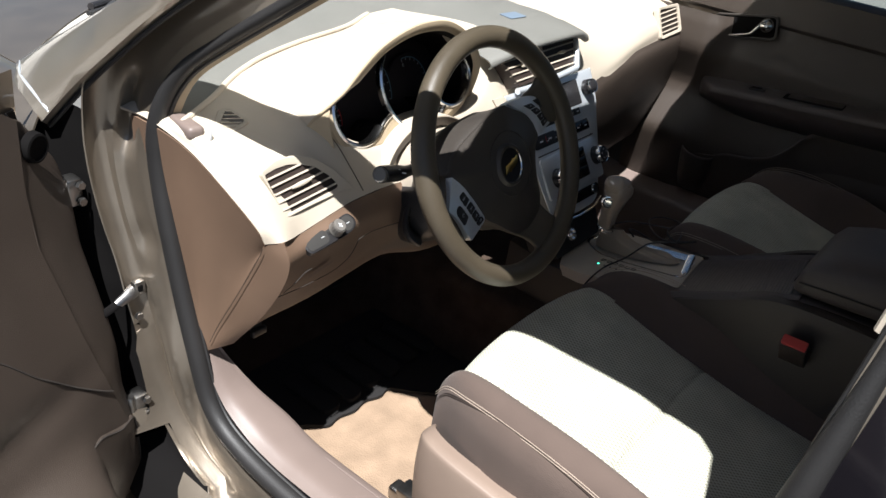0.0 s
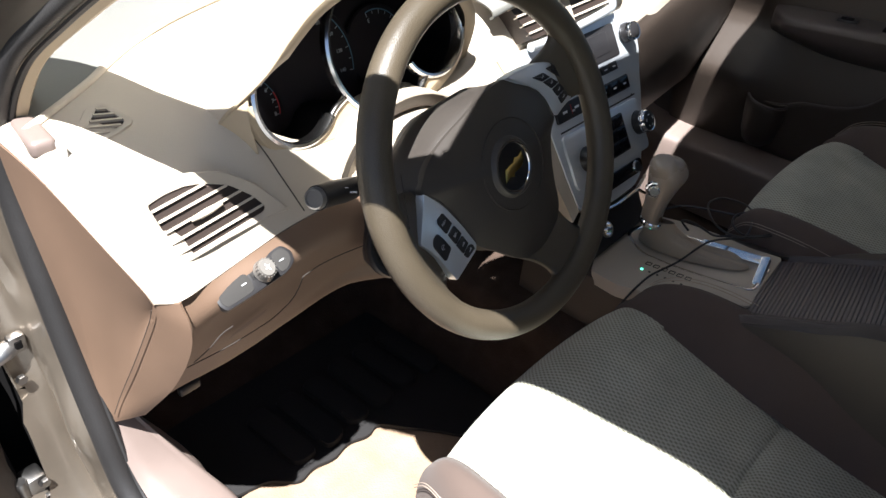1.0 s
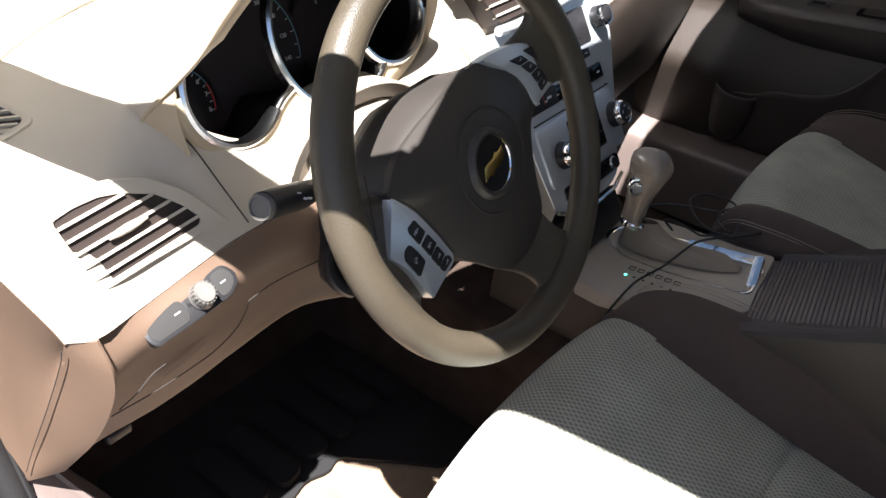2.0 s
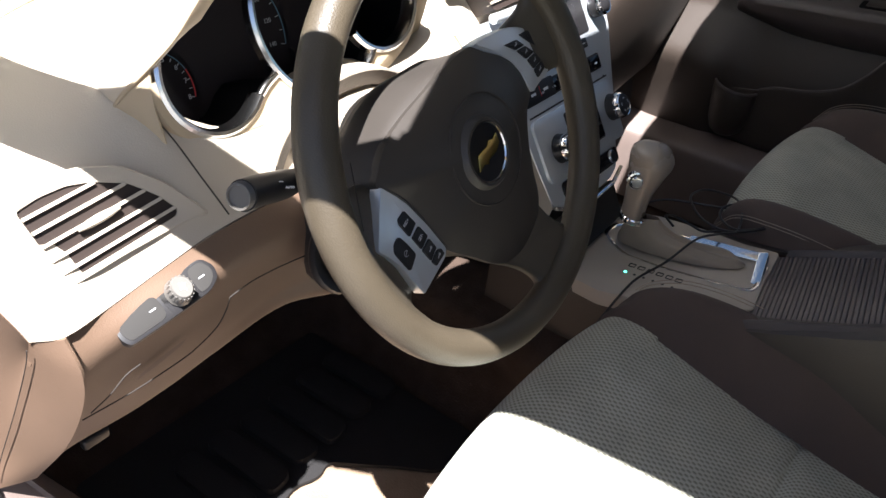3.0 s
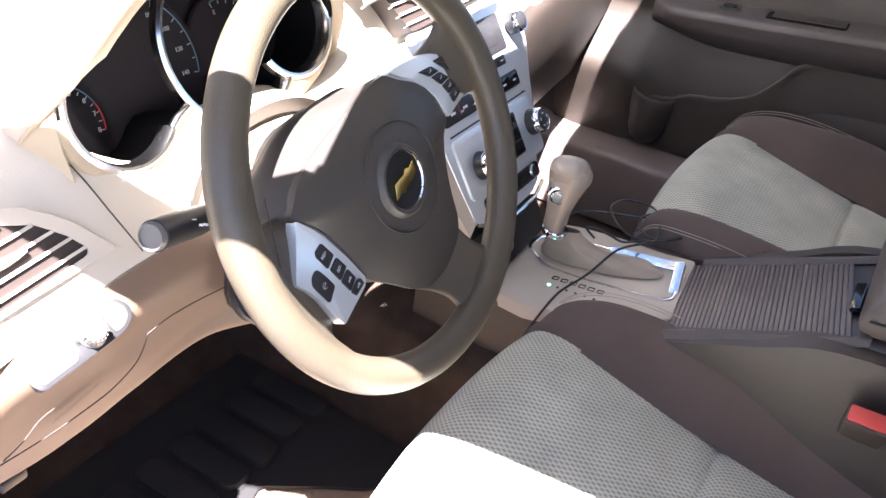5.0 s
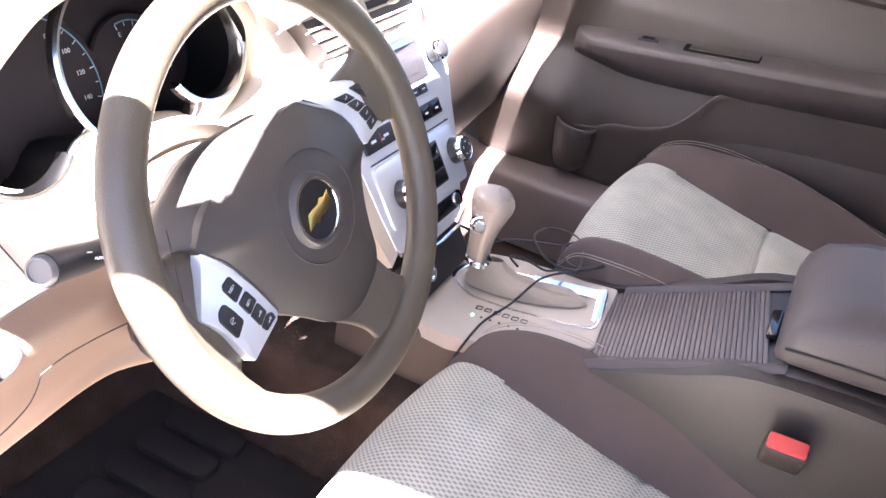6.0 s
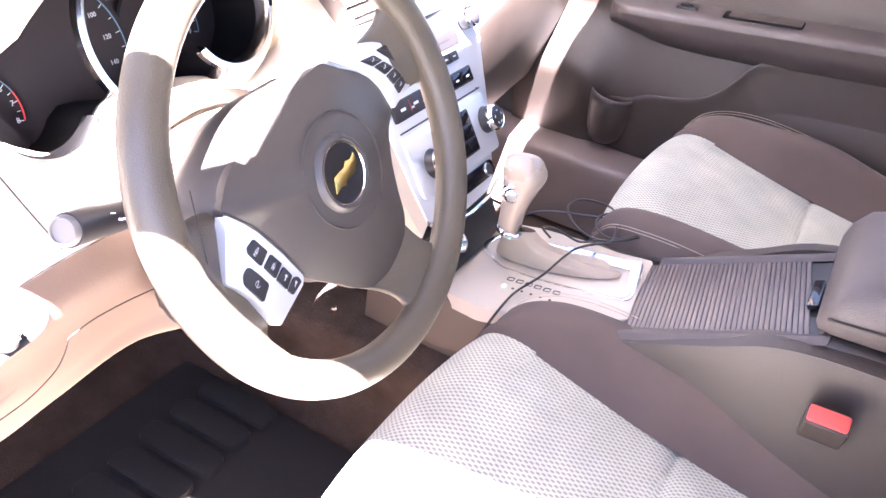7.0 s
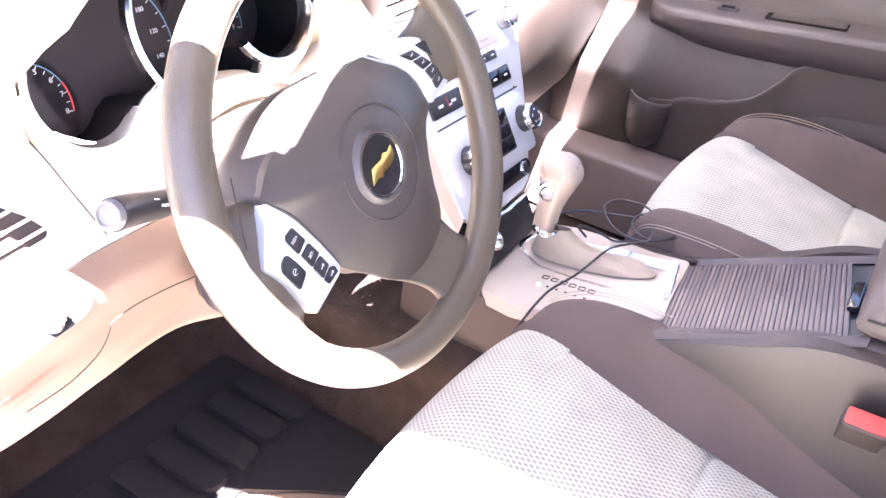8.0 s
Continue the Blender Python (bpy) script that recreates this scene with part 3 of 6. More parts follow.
# ---- dashboard ----
dash = thing("dashboard", (MID, .4, .6), "two-tone beige and brown moulded car dashboard", "dashboard")
STATIONS = [
    [(-.757, .44, .932), (-.757, .37, .937), (-.757, .314, .933), (-.752, .27, .919), (-.747, .235, .90), (-.738, .19, .868), (-.728, .16, .838), (-.721, .153, .816)],
    [(-.735, .46, .932), (-.740, .39, .945), (-.740, .305, .945), (-.733, .264, .935), (-.727, .232, .917), (-.719, .192, .887), (-.706, .152, .845), (-.7035, .133, .8225)],
    [(-.66, .60, .93), (-.66, .43, .952), (-.657, .345, .952), (-.66, .285, .936), (-.66, .235, .916), (-.66, .192, .896), (-.66, .160, .848), (-.66, .144, .818)],
    [(-.60, .66, .935), (-.60, .48, .955), (-.60, .382, .955), (-.605, .31, .942), (-.605, .245, .924), (-.605, .198, .900), (-.605, .163, .857), (-.605, .144, .829)],
    [(-.55, .70, .938), (-.55, .52, .957), (-.55, .412, .955), (-.555, .32, .945), (-.555, .252, .934), (-.555, .202, .916), (-.555, .166, .874), (-.555, .144, .837)],
    [(-.48, .74, .94), (-.48, .56, .960), (-.48, .443, .956), (-.48, .36, .90), (-.48, .235, .868), (-.48, .190, .891), (-.48, .166, .868), (-.48, .144, .838)],
    [(-.371, .78, .94), (-.371, .60, .963), (-.371, .473, .957), (-.371, .38, .895), (-.371, .235, .860), (-.371, .188, .890), (-.371, .168, .862), (-.371, .148, .826)],
    [(-.23, .80, .942), (-.23, .62, .966), (-.23, .50, .958), (-.23, .40, .90), (-.225, .250, .882), (-.225, .205, .895), (-.225, .180, .868), (-.225, .155, .825)],
    [(-.15, .80, .942), (-.15, .64, .972), (-.15, .522, .966), (-.145, .36, .974), (-.14, .26, .955), (-.135, .222, .925), (-.130, .190, .88), (-.125, .165, .835)],
    [(-.09, .81, .942), (-.09, .64, .975), (-.09, .512, .974), (-.09, .35, .993), (-.09, .275, .992), (-.09, .250, .975), (-.09, .215, .91), (-.09, .185, .845)],
    [(MID, .82, .942), (MID, .64, .975), (MID, .50, .988), (MID, .35, .998), (MID, .272, .996), (MID, .248, .975), (MID, .215, .91), (MID, .185, .845)],
    [(.14, .81, .942), (.14, .64, .975), (.14, .50, .985), (.14, .35, .993), (.14, .275, .992), (.14, .250, .975), (.14, .215, .91), (.14, .185, .845)],
    [(.20, .80, .942), (.20, .64, .972), (.20, .50, .980), (.20, .37, .975), (.20, .28, .955), (.20, .242, .925), (.20, .22, .87), (.20, .205, .82)],
    [(.32, .77, .942), (.32, .62, .968), (.32, .48, .972), (.32, .37, .966), (.32, .28, .945), (.32, .235, .915), (.32, .208, .88), (.32, .200, .855)],
    [(0.46, 0.720, 0.942), (0.46, 0.583, 0.965), (0.46, 0.467, 0.97), (0.46, 0.370, 0.965), (0.46, 0.284, 0.95), (0.46, 0.242, 0.925), (0.46, 0.219, 0.9), (0.46, 0.214, 0.878)],
    [(0.62, 0.640, 0.94), (0.62, 0.527, 0.962), (0.62, 0.434, 0.968), (0.62, 0.361, 0.965), (0.62, 0.293, 0.955), (0.62, 0.253, 0.938), (0.62, 0.231, 0.912), (0.62, 0.226, 0.888)],
    [(0.76, 0.480, 0.935), (0.76, 0.437, 0.955), (0.76, 0.394, 0.962), (0.76, 0.341, 0.96), (0.76, 0.288, 0.95), (0.76, 0.250, 0.935), (0.76, 0.231, 0.915), (0.76, 0.226, 0.893)],

]
pad = surface(STATIONS, 43, 97)
front = [r[:13] for r in pad]
part("upper_pad", thick(grid(front[:8]), .004), CASHMERE, dash)
part("defroster_panel", thick(grid(front[7:]), .004), DEFROST, dash, "grey-beige dashboard top under the windscreen")
part("upper_pad", thick(grid([r[12:] for r in pad[:55]]), .004), CASHMERE, dash, "beige grained upper dashboard")
part("upper_pad", thick(grid([r[12:] for r in pad[72:]]), .004), CASHMERE, dash, "beige grained upper dashboard")
part("centre_top", thick(grid([r[12:29] for r in pad[54:73]]), .004), DEFROST, dash, "grey-beige top above the centre vents")
part("upper_pad", thick(grid([r[28:] for r in pad[54:73]]), .004), CASHMERE, dash)
part("crease_bead", tube([r[12] + Vector((0, .0, .001)) for r in pad[6:49]], .0046, 8), CASHMERE, dash, "raised beige edge")
# slots of the defroster
for x0, x1, y0 in ((-.30, -.04, .73), (.10, .36, .73)):
    part("defroster_slot", block(x0, x1, y0, y0 + .018, .951, .9575, .003), BLACK, dash)
part("antenna_wire", tube([(-.14, .66, .9745), (-.05, .70, .972)], .0018, 6), BLACK, dash)

# end panel
END = [(-.757, .40, .93), (-.757, .314, .929), (-.752, .27, .916), (-.747, .235, .898), (-.738, .19, .866), (-.728, .16, .836), (-.721, .153, .814)]
top = crom(END, 30)
foot_ = crom([(-.744, .42, .62), (-.742, .34, .60), (-.742, .285, .575), (-.740, .276, .572), (-.736, .268, .580), (-.728, .250, .63), (-.7225, .205, .715), (-.7210, .166, .790)], 30)
endp = []
for j in range(14):
    f = j / 13
    endp.append([a.lerp(b, f) + Vector((.004 * math.sin(math.pi * f), .012 * math.sin(math.pi * f) * min(1, i / 18) ** 2 * min(1, (29 - i) / 9), 0)) for i, (a, b) in enumerate(zip(top, foot_))])
part("end_panel", thick(grid(endp), .004), COCOA, dash, "brown end panel facing the open door")

# lower panel: rows from the boundary with the beige part down to the lower edge
BOUND = [(-.703, .137, .818), (-.66, .144, .817), (-.605, .144, .828), (-.555, .144, .835), (-.48, .144, .837), (-.40, .146, .829), (-.30, .150, .826)]
ROW2 = [(-.701, .128, .792), (-.66, .131, .797), (-.605, .129, .804), (-.555, .130, .808), (-.48, .130, .806), (-.40, .126, .80), (-.30, .126, .80)]
ROW3 = [(-.700, .134, .764), (-.66, .137, .766), (-.605, .136, .768), (-.555, .138, .769), (-.48, .133, .772), (-.40, .118, .765), (-.30, .116, .765)]
ROW4 = [(-.699, .152, .728), (-.655, .148, .725), (-.605, .148, .722), (-.555, .148, .722), (-.48, .140, .738), (-.40, .118, .735), (-.30, .115, .735)]
ROW5 = [(-.701, .189, .662), (-.655, .174, .670), (-.605, .171, .674), (-.555, .168, .684), (-.480, .150, .708), (-.40, .121, .702), (-.30, .118, .70)]
ROW6 = [(-.709, .238, .594), (-.655, .242, .618), (-.605, .240, .640), (-.555, .242, .650), (-.48, .235, .675), (-.40, .20, .668), (-.30, .20, .66)]
low = surface([BOUND, ROW2, ROW3, ROW4, ROW5, ROW6], 46, 40)
part("lower_panel", thick(grid(low), .005), COCOA, dash, "brown lower dashboard with the light switch")
corner = []
bend = crom([(-.7205, .156, .8135), (-.7205, .166, .789), (-.7235, .203, .717), (-.729, .246, .635), (-.738, .270, .574)], 40)
ridge = crom([(-.7065, .131, .8225), (-.7050, .1195, .792), (-.7050, .132, .748), (-.7065, .172, .678), (-.713, .232, .598)], 40)
for j in range(40):
    a, b = ridge[j], bend[j]
    out = Vector((-.80, -.60, 0))
    corner.append([a + Vector((.0060, .012, 0)), a + Vector((.0040, .004, 0)), a + Vector((.0022, .0006, 0)), a, a.lerp(b, .10) + out * .0004] + [a.lerp(b, f) + out * .0006 * math.sin(math.pi * f) for f in (.3, .45, .6, .75, .9)] + [b])
corner_top = [p + Vector((.003, .026, -.001)) for p in corner[0]]
part("corner_piece", thick(grid([corner_top] + corner), .004), COCOA, dash, "brown rounded corner of the lower dashboard")
seamline = [corner[j][10] + Vector((-.0034, -.0032, 0)) for j in range(2, 36)]
part("corner_seam", tube(seamline, .0005, 6), SEAM, dash)
# fuse-box lid, its grip and the line above the knee pad, laid on the panel


def on_low(x, z, proud=.0060):
    """The point of the lower panel nearest to that x and height, just proud of it."""
    j, i = min(((j, i) for j in range(1, 39) for i in range(1, 45)), key=lambda q: (low[q[0]][q[1]].x - x) ** 2 + (low[q[0]][q[1]].z - z) ** 2)
    n = (low[j][i + 1] - low[j][i - 1]).cross(low[j + 1][i] - low[j - 1][i]).normalized()
    if n.y > 0:
        n = -n
    p = low[j][i]
    d = Vector((x - p.x, 0, z - p.z))
    return p + d - n * d.dot(n) + n * proud


for line in ([(-.698, .7235), (-.655, .7285), (-.612, .7315), (-.592, .735), (-.570, .7455), (-.560, .760), (-.5565, .776)], [(-.5565, .776), (-.540, .780), (-.5265, .781), (-.500, .780), (-.470, .778)], [(-.692, .730), (-.678, .744), (-.664, .757), (-.650, .760)]):
    part("panel_seam", tube(crom([on_low(x, z) for x, z in line], 26), .0006, 6), SEAM, dash)
grip = [[on_low(-.653 + .0090 * k + .002 * m, .744 + .0022 * k + (m - 1) * (.0042 - .0007 * abs(k - 2.5)), .0056) for k in range(6)] for m in range(3)]
part("lid_grip", grid(grip), GRIP, dash, "recessed grip of the fuse-box lid")

# passenger side: brown bulge with the glove box below the beige part
PASS = [[(0.185, 0.200, 0.83), (0.3, 0.209, 0.857), (0.44, 0.218, 0.878), (0.6, 0.224, 0.888), (0.76, 0.224, 0.893)],
        [(0.185, 0.192, 0.8), (0.3, 0.197, 0.83), (0.44, 0.204, 0.852), (0.6, 0.213, 0.86), (0.75, 0.218, 0.862)],
        [(0.18, 0.190, 0.74), (0.3, 0.199, 0.76), (0.44, 0.206, 0.775), (0.6, 0.218, 0.78), (0.74, 0.228, 0.785)],
        [(0.175, 0.205, 0.66), (0.3, 0.216, 0.67), (0.44, 0.225, 0.675), (0.6, 0.238, 0.68), (0.73, 0.248, 0.69)],
        [(0.17, 0.240, 0.58), (0.3, 0.251, 0.59), (0.44, 0.260, 0.59), (0.6, 0.273, 0.595), (0.72, 0.278, 0.6)],
        [(0.17, 0.300, 0.55), (0.3, 0.311, 0.56), (0.44, 0.320, 0.56), (0.6, 0.328, 0.56), (0.72, 0.328, 0.57)]]
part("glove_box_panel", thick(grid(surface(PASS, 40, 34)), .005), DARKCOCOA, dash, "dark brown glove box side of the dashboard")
part("pad_seam", tube([p + Vector((0, -.003, 0)) for p in crom(PASS[0], 30)], .0016, 6), SEAM, dash)


def air_vent(name, outline, m, slats, slope, pitch, lowest, parent, tab=None, deep=.03):
    """A louvred outlet: dark well, beige frame, slats and a thumb tab. slope: the slats' rise along u."""
    v = part(name, slab(outline, .001, m, 0, -.0005), WELL, parent, "dark air outlet with beige louvres")
    well = slab([(u * 1.0, w * 1.0) for u, w in outline], deep, m, 0, -.001)
    part("well", well, WELL, v)
    us = [p[0] for p in outline]
    for k in range(slats):
        w0 = lowest + pitch * k
        # where the slat's line lies within the outline
        inside = []
        n = 120
        lo_, hi_ = min(us), max(us)
        for i in range(n + 1):
            u = lo_ + (hi_ - lo_) * i / n
            w = w0 + slope * (u - lo_)
            odd = False
            for a, b in zip(outline, outline[1:] + outline[:1]):
                if (a[1] > w) != (b[1] > w) and u < a[0] + (w - a[1]) / (b[1] - a[1]) * (b[0] - a[0]):
                    odd = not odd
            if odd:
                inside.append((u, w))
        if len(inside) < 4:
            continue
        (u0, w0_), (u1, w1_) = inside[0], inside[-1]
        bm = bmesh.new()
        vs = []
        for u, w in ((u0, w0_), (u1, w1_)):
            vs.append([bm.verts.new(m @ Vector((u, w + dw, dn))) for dw, dn in ((.0016, .002), (-.0010, .0026), (-.0026, -.006), (-.0008, -.0072))])
        for i in range(4):
            bm.faces.new((vs[0][i], vs[0][(i + 1) % 4], vs[1][(i + 1) % 4], vs[1][i]))
        bm.faces.new(vs[0][::-1])
        bm.faces.new(vs[1])
        bmesh.ops.recalc_face_normals(bm, faces=bm.faces)
        part("slat", bm, CASHMERE, v)
    if tab:
        u0, u1, w = tab
        part("thumb_tab", tube([m @ Vector((u0 + (u1 - u0) * f, w + slope * (u1 - u0) * f, .004)) for f in (0, .25, .5, .75, 1)], [.0018, .0033, .0038, .0033, .0018], 8), CASHMERE, v)
    return v


VENT = frame_of((-.6819, .1590, .8468), (.992, -.006, .122), (-.103, .501, .859))
OUTLET = rounded([(-.0045, .0605), (.015, .0622), (.036, .0605), (.0545, .0545), (.079, .0405), (.096, .0205), (.1045, .004), (.101, -.0005), (.05, -.001), (-.0005, -.001)], .003)
air_vent("air_vent", OUTLET, VENT, 5, 0.0, .0118, .0060, dash, (.026, .062, .0285))
RIM = rounded([(-.010, .066), (.02, .0735), (.05, .0695), (.08, .056), (.105, .030), (.1275, -.010), (.128, -.0135), (.108, -.0085), (.05, -.0060), (.0, -.0060)], .006)


def frame_ring(outer, inner, m, depth, top):
    """A flat ring between two outlines, each resampled to the same count."""
    def even(o, n):
        pts = [Vector(p) for p in o] + [Vector(o[0])]
        d = [0]
        for a, b in zip(pts, pts[1:]):
            d.append(d[-1] + (b - a).length)
        out = []
        j = 0
        for i in range(n):
            s = d[-1] * i / n
            while d[j + 1] < s:
                j += 1
            f = (s - d[j]) / max(d[j + 1] - d[j], 1e-9)
            out.append(pts[j].lerp(pts[j + 1], f))
        return out
    a, b = even(outer, 96), even(inner, 96)
    mid = [p.lerp(q, .5) for p, q in zip(a, b)]
    lo = [m @ Vector((p.x, p.y, top - depth)) for p in a]
    rows_ = [lo, [m @ Vector((p.x, p.y, top - .0022)) for p in a], [m @ Vector((p.x, p.y, top)) for p in [x.lerp(y, .12) for x, y in zip(a, b)]], [m @ Vector((p.x, p.y, top)) for p in mid], [m @ Vector((p.x, p.y, top - .001)) for p in b], [m @ Vector((p.x, p.y, top - depth)) for p in b]]
    bm = grid(rows_, wrap=True)
    bmesh.ops.recalc_face_normals(bm, faces=bm.faces)
    return bm


part("vent_surround", frame_ring(RIM, OUTLET, VENT, .010, .0020), CASHMERE, dash, "beige surround of the side air vent")

# small triangular demister vent
TRI = frame_of((-.672, .285, .9365), (1, .02, -.02), (0, .92, .39))
tri_out = rounded([(-.043, -.010), (-.040, -.021), (.001, -.0165), (.025, -.009), (.030, -.002), (.014, .029), (-.004, .028)], .007)
tri_in = rounded([(-.0345, -.010), (-.0350, -.0150), (-.0250, -.0153), (.0165, -.0055), (.0210, -.0016), (.0120, .0205), (.0060, .0230)], .0025)
part("demister_surround", frame_ring(tri_out, tri_in, TRI, .008, .0030), CASHMERE, dash)
air_vent("demister_vent", tri_in, at(TRI, 0, 0, .001), 7, -.28, .0080, -.008, dash, None, .006)
# clip and rounded cap beside the pillar
part("pillar_cap", block(-.747, -.722, .272, .334, .930, .9500, .007, 4, Matrix.Translation((-.74, .3, .94)) @ Matrix.Rotation(radians(-8), 4, 'Z') @ Matrix.Translation((.74, -.3, -.94))), SCUFF, dash, "pinkish brown cap at the foot of the pillar")
part("cap_clip", block(-.731, -.724, .258, .267, .925, .949, .002), LETTER, dash, "white clip")

# light switch panel
SW = frame_of((-.6132, .1285, .8040), (.09, -.005, .0165), (0, .12, .1)) @ Matrix.Diagonal((1, 1.16, 1, 1))
plate = [(-.0530, -.0015), (-.0490, -.0085), (-.020, -.0090), (.028, -.0085), (.0400, -.0030), (.0430, .0055), (.037, .0155), (.0, .0160), (-.040, .0160), (-.0520, .0080)]
switch = part("light_switch", slab(rounded(plate, .010), .010, SW, .0012, .0042), BLACK, dash, "dark surround of the light switch panel")
part("left_cover", slab(rounded([(-.0500, -.0005), (-.0465, -.0062), (-.0115, -.0064), (-.0115, .0135), (-.0385, .0135), (-.0490, .0075)], .008), .006, SW, .0015, .0050), SWITCHGREY, switch, "taupe blank cover")
part("right_cover", slab(rounded([(.0195, -.0062), (.029, -.0060), (.0372, -.0010), (.0395, .0055), (.035, .0135), (.0195, .0135)], .008), .006, SW, .0015, .0050), SWITCHGREY, switch, "taupe dimmer cover")
part("middle_cover", slab(rectangle(-.0105, -.0064, .0185, .0135, .0015), .005, SW, .001, .0042), SWITCHGREY, switch)
knob = part("rotary_knob", lathe([(0, .024), (.0075, .024), (.0088, .022), (.0092, .010), (.0105, .006)], at(SW, .0045, .0035, 0), 28), KNOBGREY, switch, "ribbed taupe rotary knob")
for k in range(18):
    a = 2 * math.pi * k / 18
    part("rib", block(-.0007, .0007, -.0007, .0007, .010, .0222, .0002, 1, at(SW, .0045 + .0087 * math.cos(a), .0035 + .0087 * math.sin(a))), KNOBGREY, knob)
part("mark", joined(slab(rectangle(-.0005, -.0035, .0005, .0035, .0003), .0004, at(SW, .0045, .0035, .0243, 20), 0, .0003), slab(rectangle(-.003, -.0005, .003, .0005, .0003), .0004, at(SW, .0045, .0035, .0243, 20), 0, .0003)), LETTER, knob)
for u in (-.020, .028):
    part("symbol", slab(rectangle(u - .003, .0031, u + .003, .0041, .0004), .0003, SW, 0, .0053), DIALPRINT, switch)

# instrument hood
LIP = [(-.577, .236, .920), (-.571, .224, .940), (-.554, .206, .966), (-.538, .194, .988), (-.518, .183, 1.020), (-.494, .172, 1.050), (-.46, .163, 1.070), (-.42, .158, 1.079), (-.36, .160, 1.073), (-.30, .166, 1.045), (-.24, .182, 1.000), (-.205, .200, .955), (-.190, .225, .890)]
BACK = [(-.580, .28, .910), (-.582, .325, .928), (-.568, .372, .944), (-.53, .405, .954), (-.48, .428, .955), (-.43, .445, .956), (-.38, .458, .956), (-.33, .470, .957), (-.28, .478, .958), (-.24, .484, .959), (-.20, .485, .960), (-.165, .465, .960), (-.13, .40, .955)]
lipc, backc = crom(LIP, 60), crom(BACK, 60)
rowsh = []
for j in range(15):
    f = j / 14
    rowsh.append([a.lerp(b, f) + Vector((0, 0, .012 * math.sin(math.pi * f) * math.sin(math.pi * (i + 2) / 63) ** .8)) for i, (a, b) in enumerate(zip(lipc, backc))])
part("instrument_hood", thick(grid(rowsh), .004), CASHMERE, dash, "beige hood over the instruments")
CL = frame_of((-.362, .197, .925), (1, 0, 0), (0, math.sin(radians(20)), math.cos(radians(20))))
RINGS = [(-.135, .021, .053, 140, 322), (.002, .045, .081, 95, 318), (.086, .041, .055, 212, 395)]


def arc(u, v, r, a0, a1, n):
    return [(u + r * math.cos(radians(a0 + (a1 - a0) * k / n)), v + r * math.sin(radians(a0 + (a1 - a0) * k / n))) for k in range(n + 1)]


lower = arc(-.135, .021, .053, 175, 322, 22) + [(-.080, -.004)] + arc(.002, .045, .081, 218, 313, 18) + arc(.086, .041, .055, 214, 362, 22)
upper = [(.140, .060), (.128, .080), (.10, .098), (.06, .112), (.02, .119), (-.03, .119), (-.08, .110), (-.125, .092), (-.158, .070), (-.180, .045)]
upper = [(p.x, p.y) for p in crom([(u, v, 0) for u, v in upper], 40)]
well = lower + upper
inn = crom([CL @ Vector((u, v, 0)) for u, v in upper[::-1]], 60)
inn[0] = CL @ Vector((-.198, -.022, 0))
inn[1] = CL @ Vector((-.198, .004, 0))
inn[2] = CL @ Vector((-.196, .022, 0))
inn[3] = CL @ Vector((-.191, .037, 0))
inn[-1] = CL @ Vector((.141, .040, 0))
# the lip's beige band is broad at its foot and thin above; the rest of the inside is black
band = [1 - .86 * min(1, max(0, (k - 5) / 12)) for k in range(60)]
turned = []
for k, (a, b, f) in enumerate(zip(lipc, inn, band)):
    way = Vector((-.37 - a.x, 0, .955 - a.z)).normalized()
    face = a + way * .014 + Vector((0, .003, 0))
    turned.append(face.lerp(b, max(0, (f - .14) / .86)))
part("hood_lip", thick(grid([[a.lerp(b, f) + Vector((0, -.002 * math.sin(math.pi * f), 0)) for a, b in zip(lipc, turned)] for f in (0, .3, .7, 1)]), .002), TANEDGE, dash, "lip of the instrument hood, tinted tan for bounced light")
part("hood_lining", thick(grid([[a.lerp(b, f) for a, b in zip(turned[8:55], inn[8:55])] for f in (0, .3, .7, 1)]), .002), VOID, dash, "black inner side of the instrument hood")
part("hood_edge", tube(lipc, .0022, 8), TANEDGE, dash)

# instruments
cluster = thing("instrument_cluster", (-.37, .26, .85), "three chrome-ringed black gauges under a beige hood", "instrument cluster")
part("gauge_well", grid([[CL @ Vector((u, v, n)) for u, v in well] for n in (.001, -.02, -.05, -.080)], wrap=True), VOID, cluster, "black well of the gauges")
part("back_plate", slab([(u * 1.1, v * 1.1) for u, v in well], .004, CL, 0, -.078), DIALFACE, cluster)
for (u, v, r, a0, a1), nm in zip(RINGS, ("tachometer_ring", "speedometer_ring", "fuel_gauge_ring")):
    g = at(CL, u, v)
    part(nm, lathe([(r - .0050, -.012), (r - .0042, -.001), (r - .0016, .0040), (r + .0014, .0048), (r + .0040, .0022), (r + .0046, -.006)], g, 72, a0, a1 - a0), RINGCHROME, cluster, "chrome trim ring")
link = crom([CL @ Vector(p) for p in ((-.0945, -.0125, .001), (-.086, -.0065, .001), (-.078, -.003, .0005), (-.070, .000, .0))], 12)
part("ring_link", tube(link, .0042, 10), RINGCHROME, cluster, "chrome link between the rings")
DIALS = [("tachometer", -.152, .004, .0345, .0405, -15, 25, [("8", 0), ("7", 1), ("6", 2), ("5", 3), ("4", 4), ("3", 5)], .0068),
         ("speedometer", -.060, .030, .0575, .0715, -14, 23.5, [("140", 0), ("120", 1), ("100", 2), ("80", 3), ("60", 4)], .0064),
         ("fuel_gauge", .060, .030, .034, .045, -14, 30, [("F", 0), ("E", 4)], .0065)]
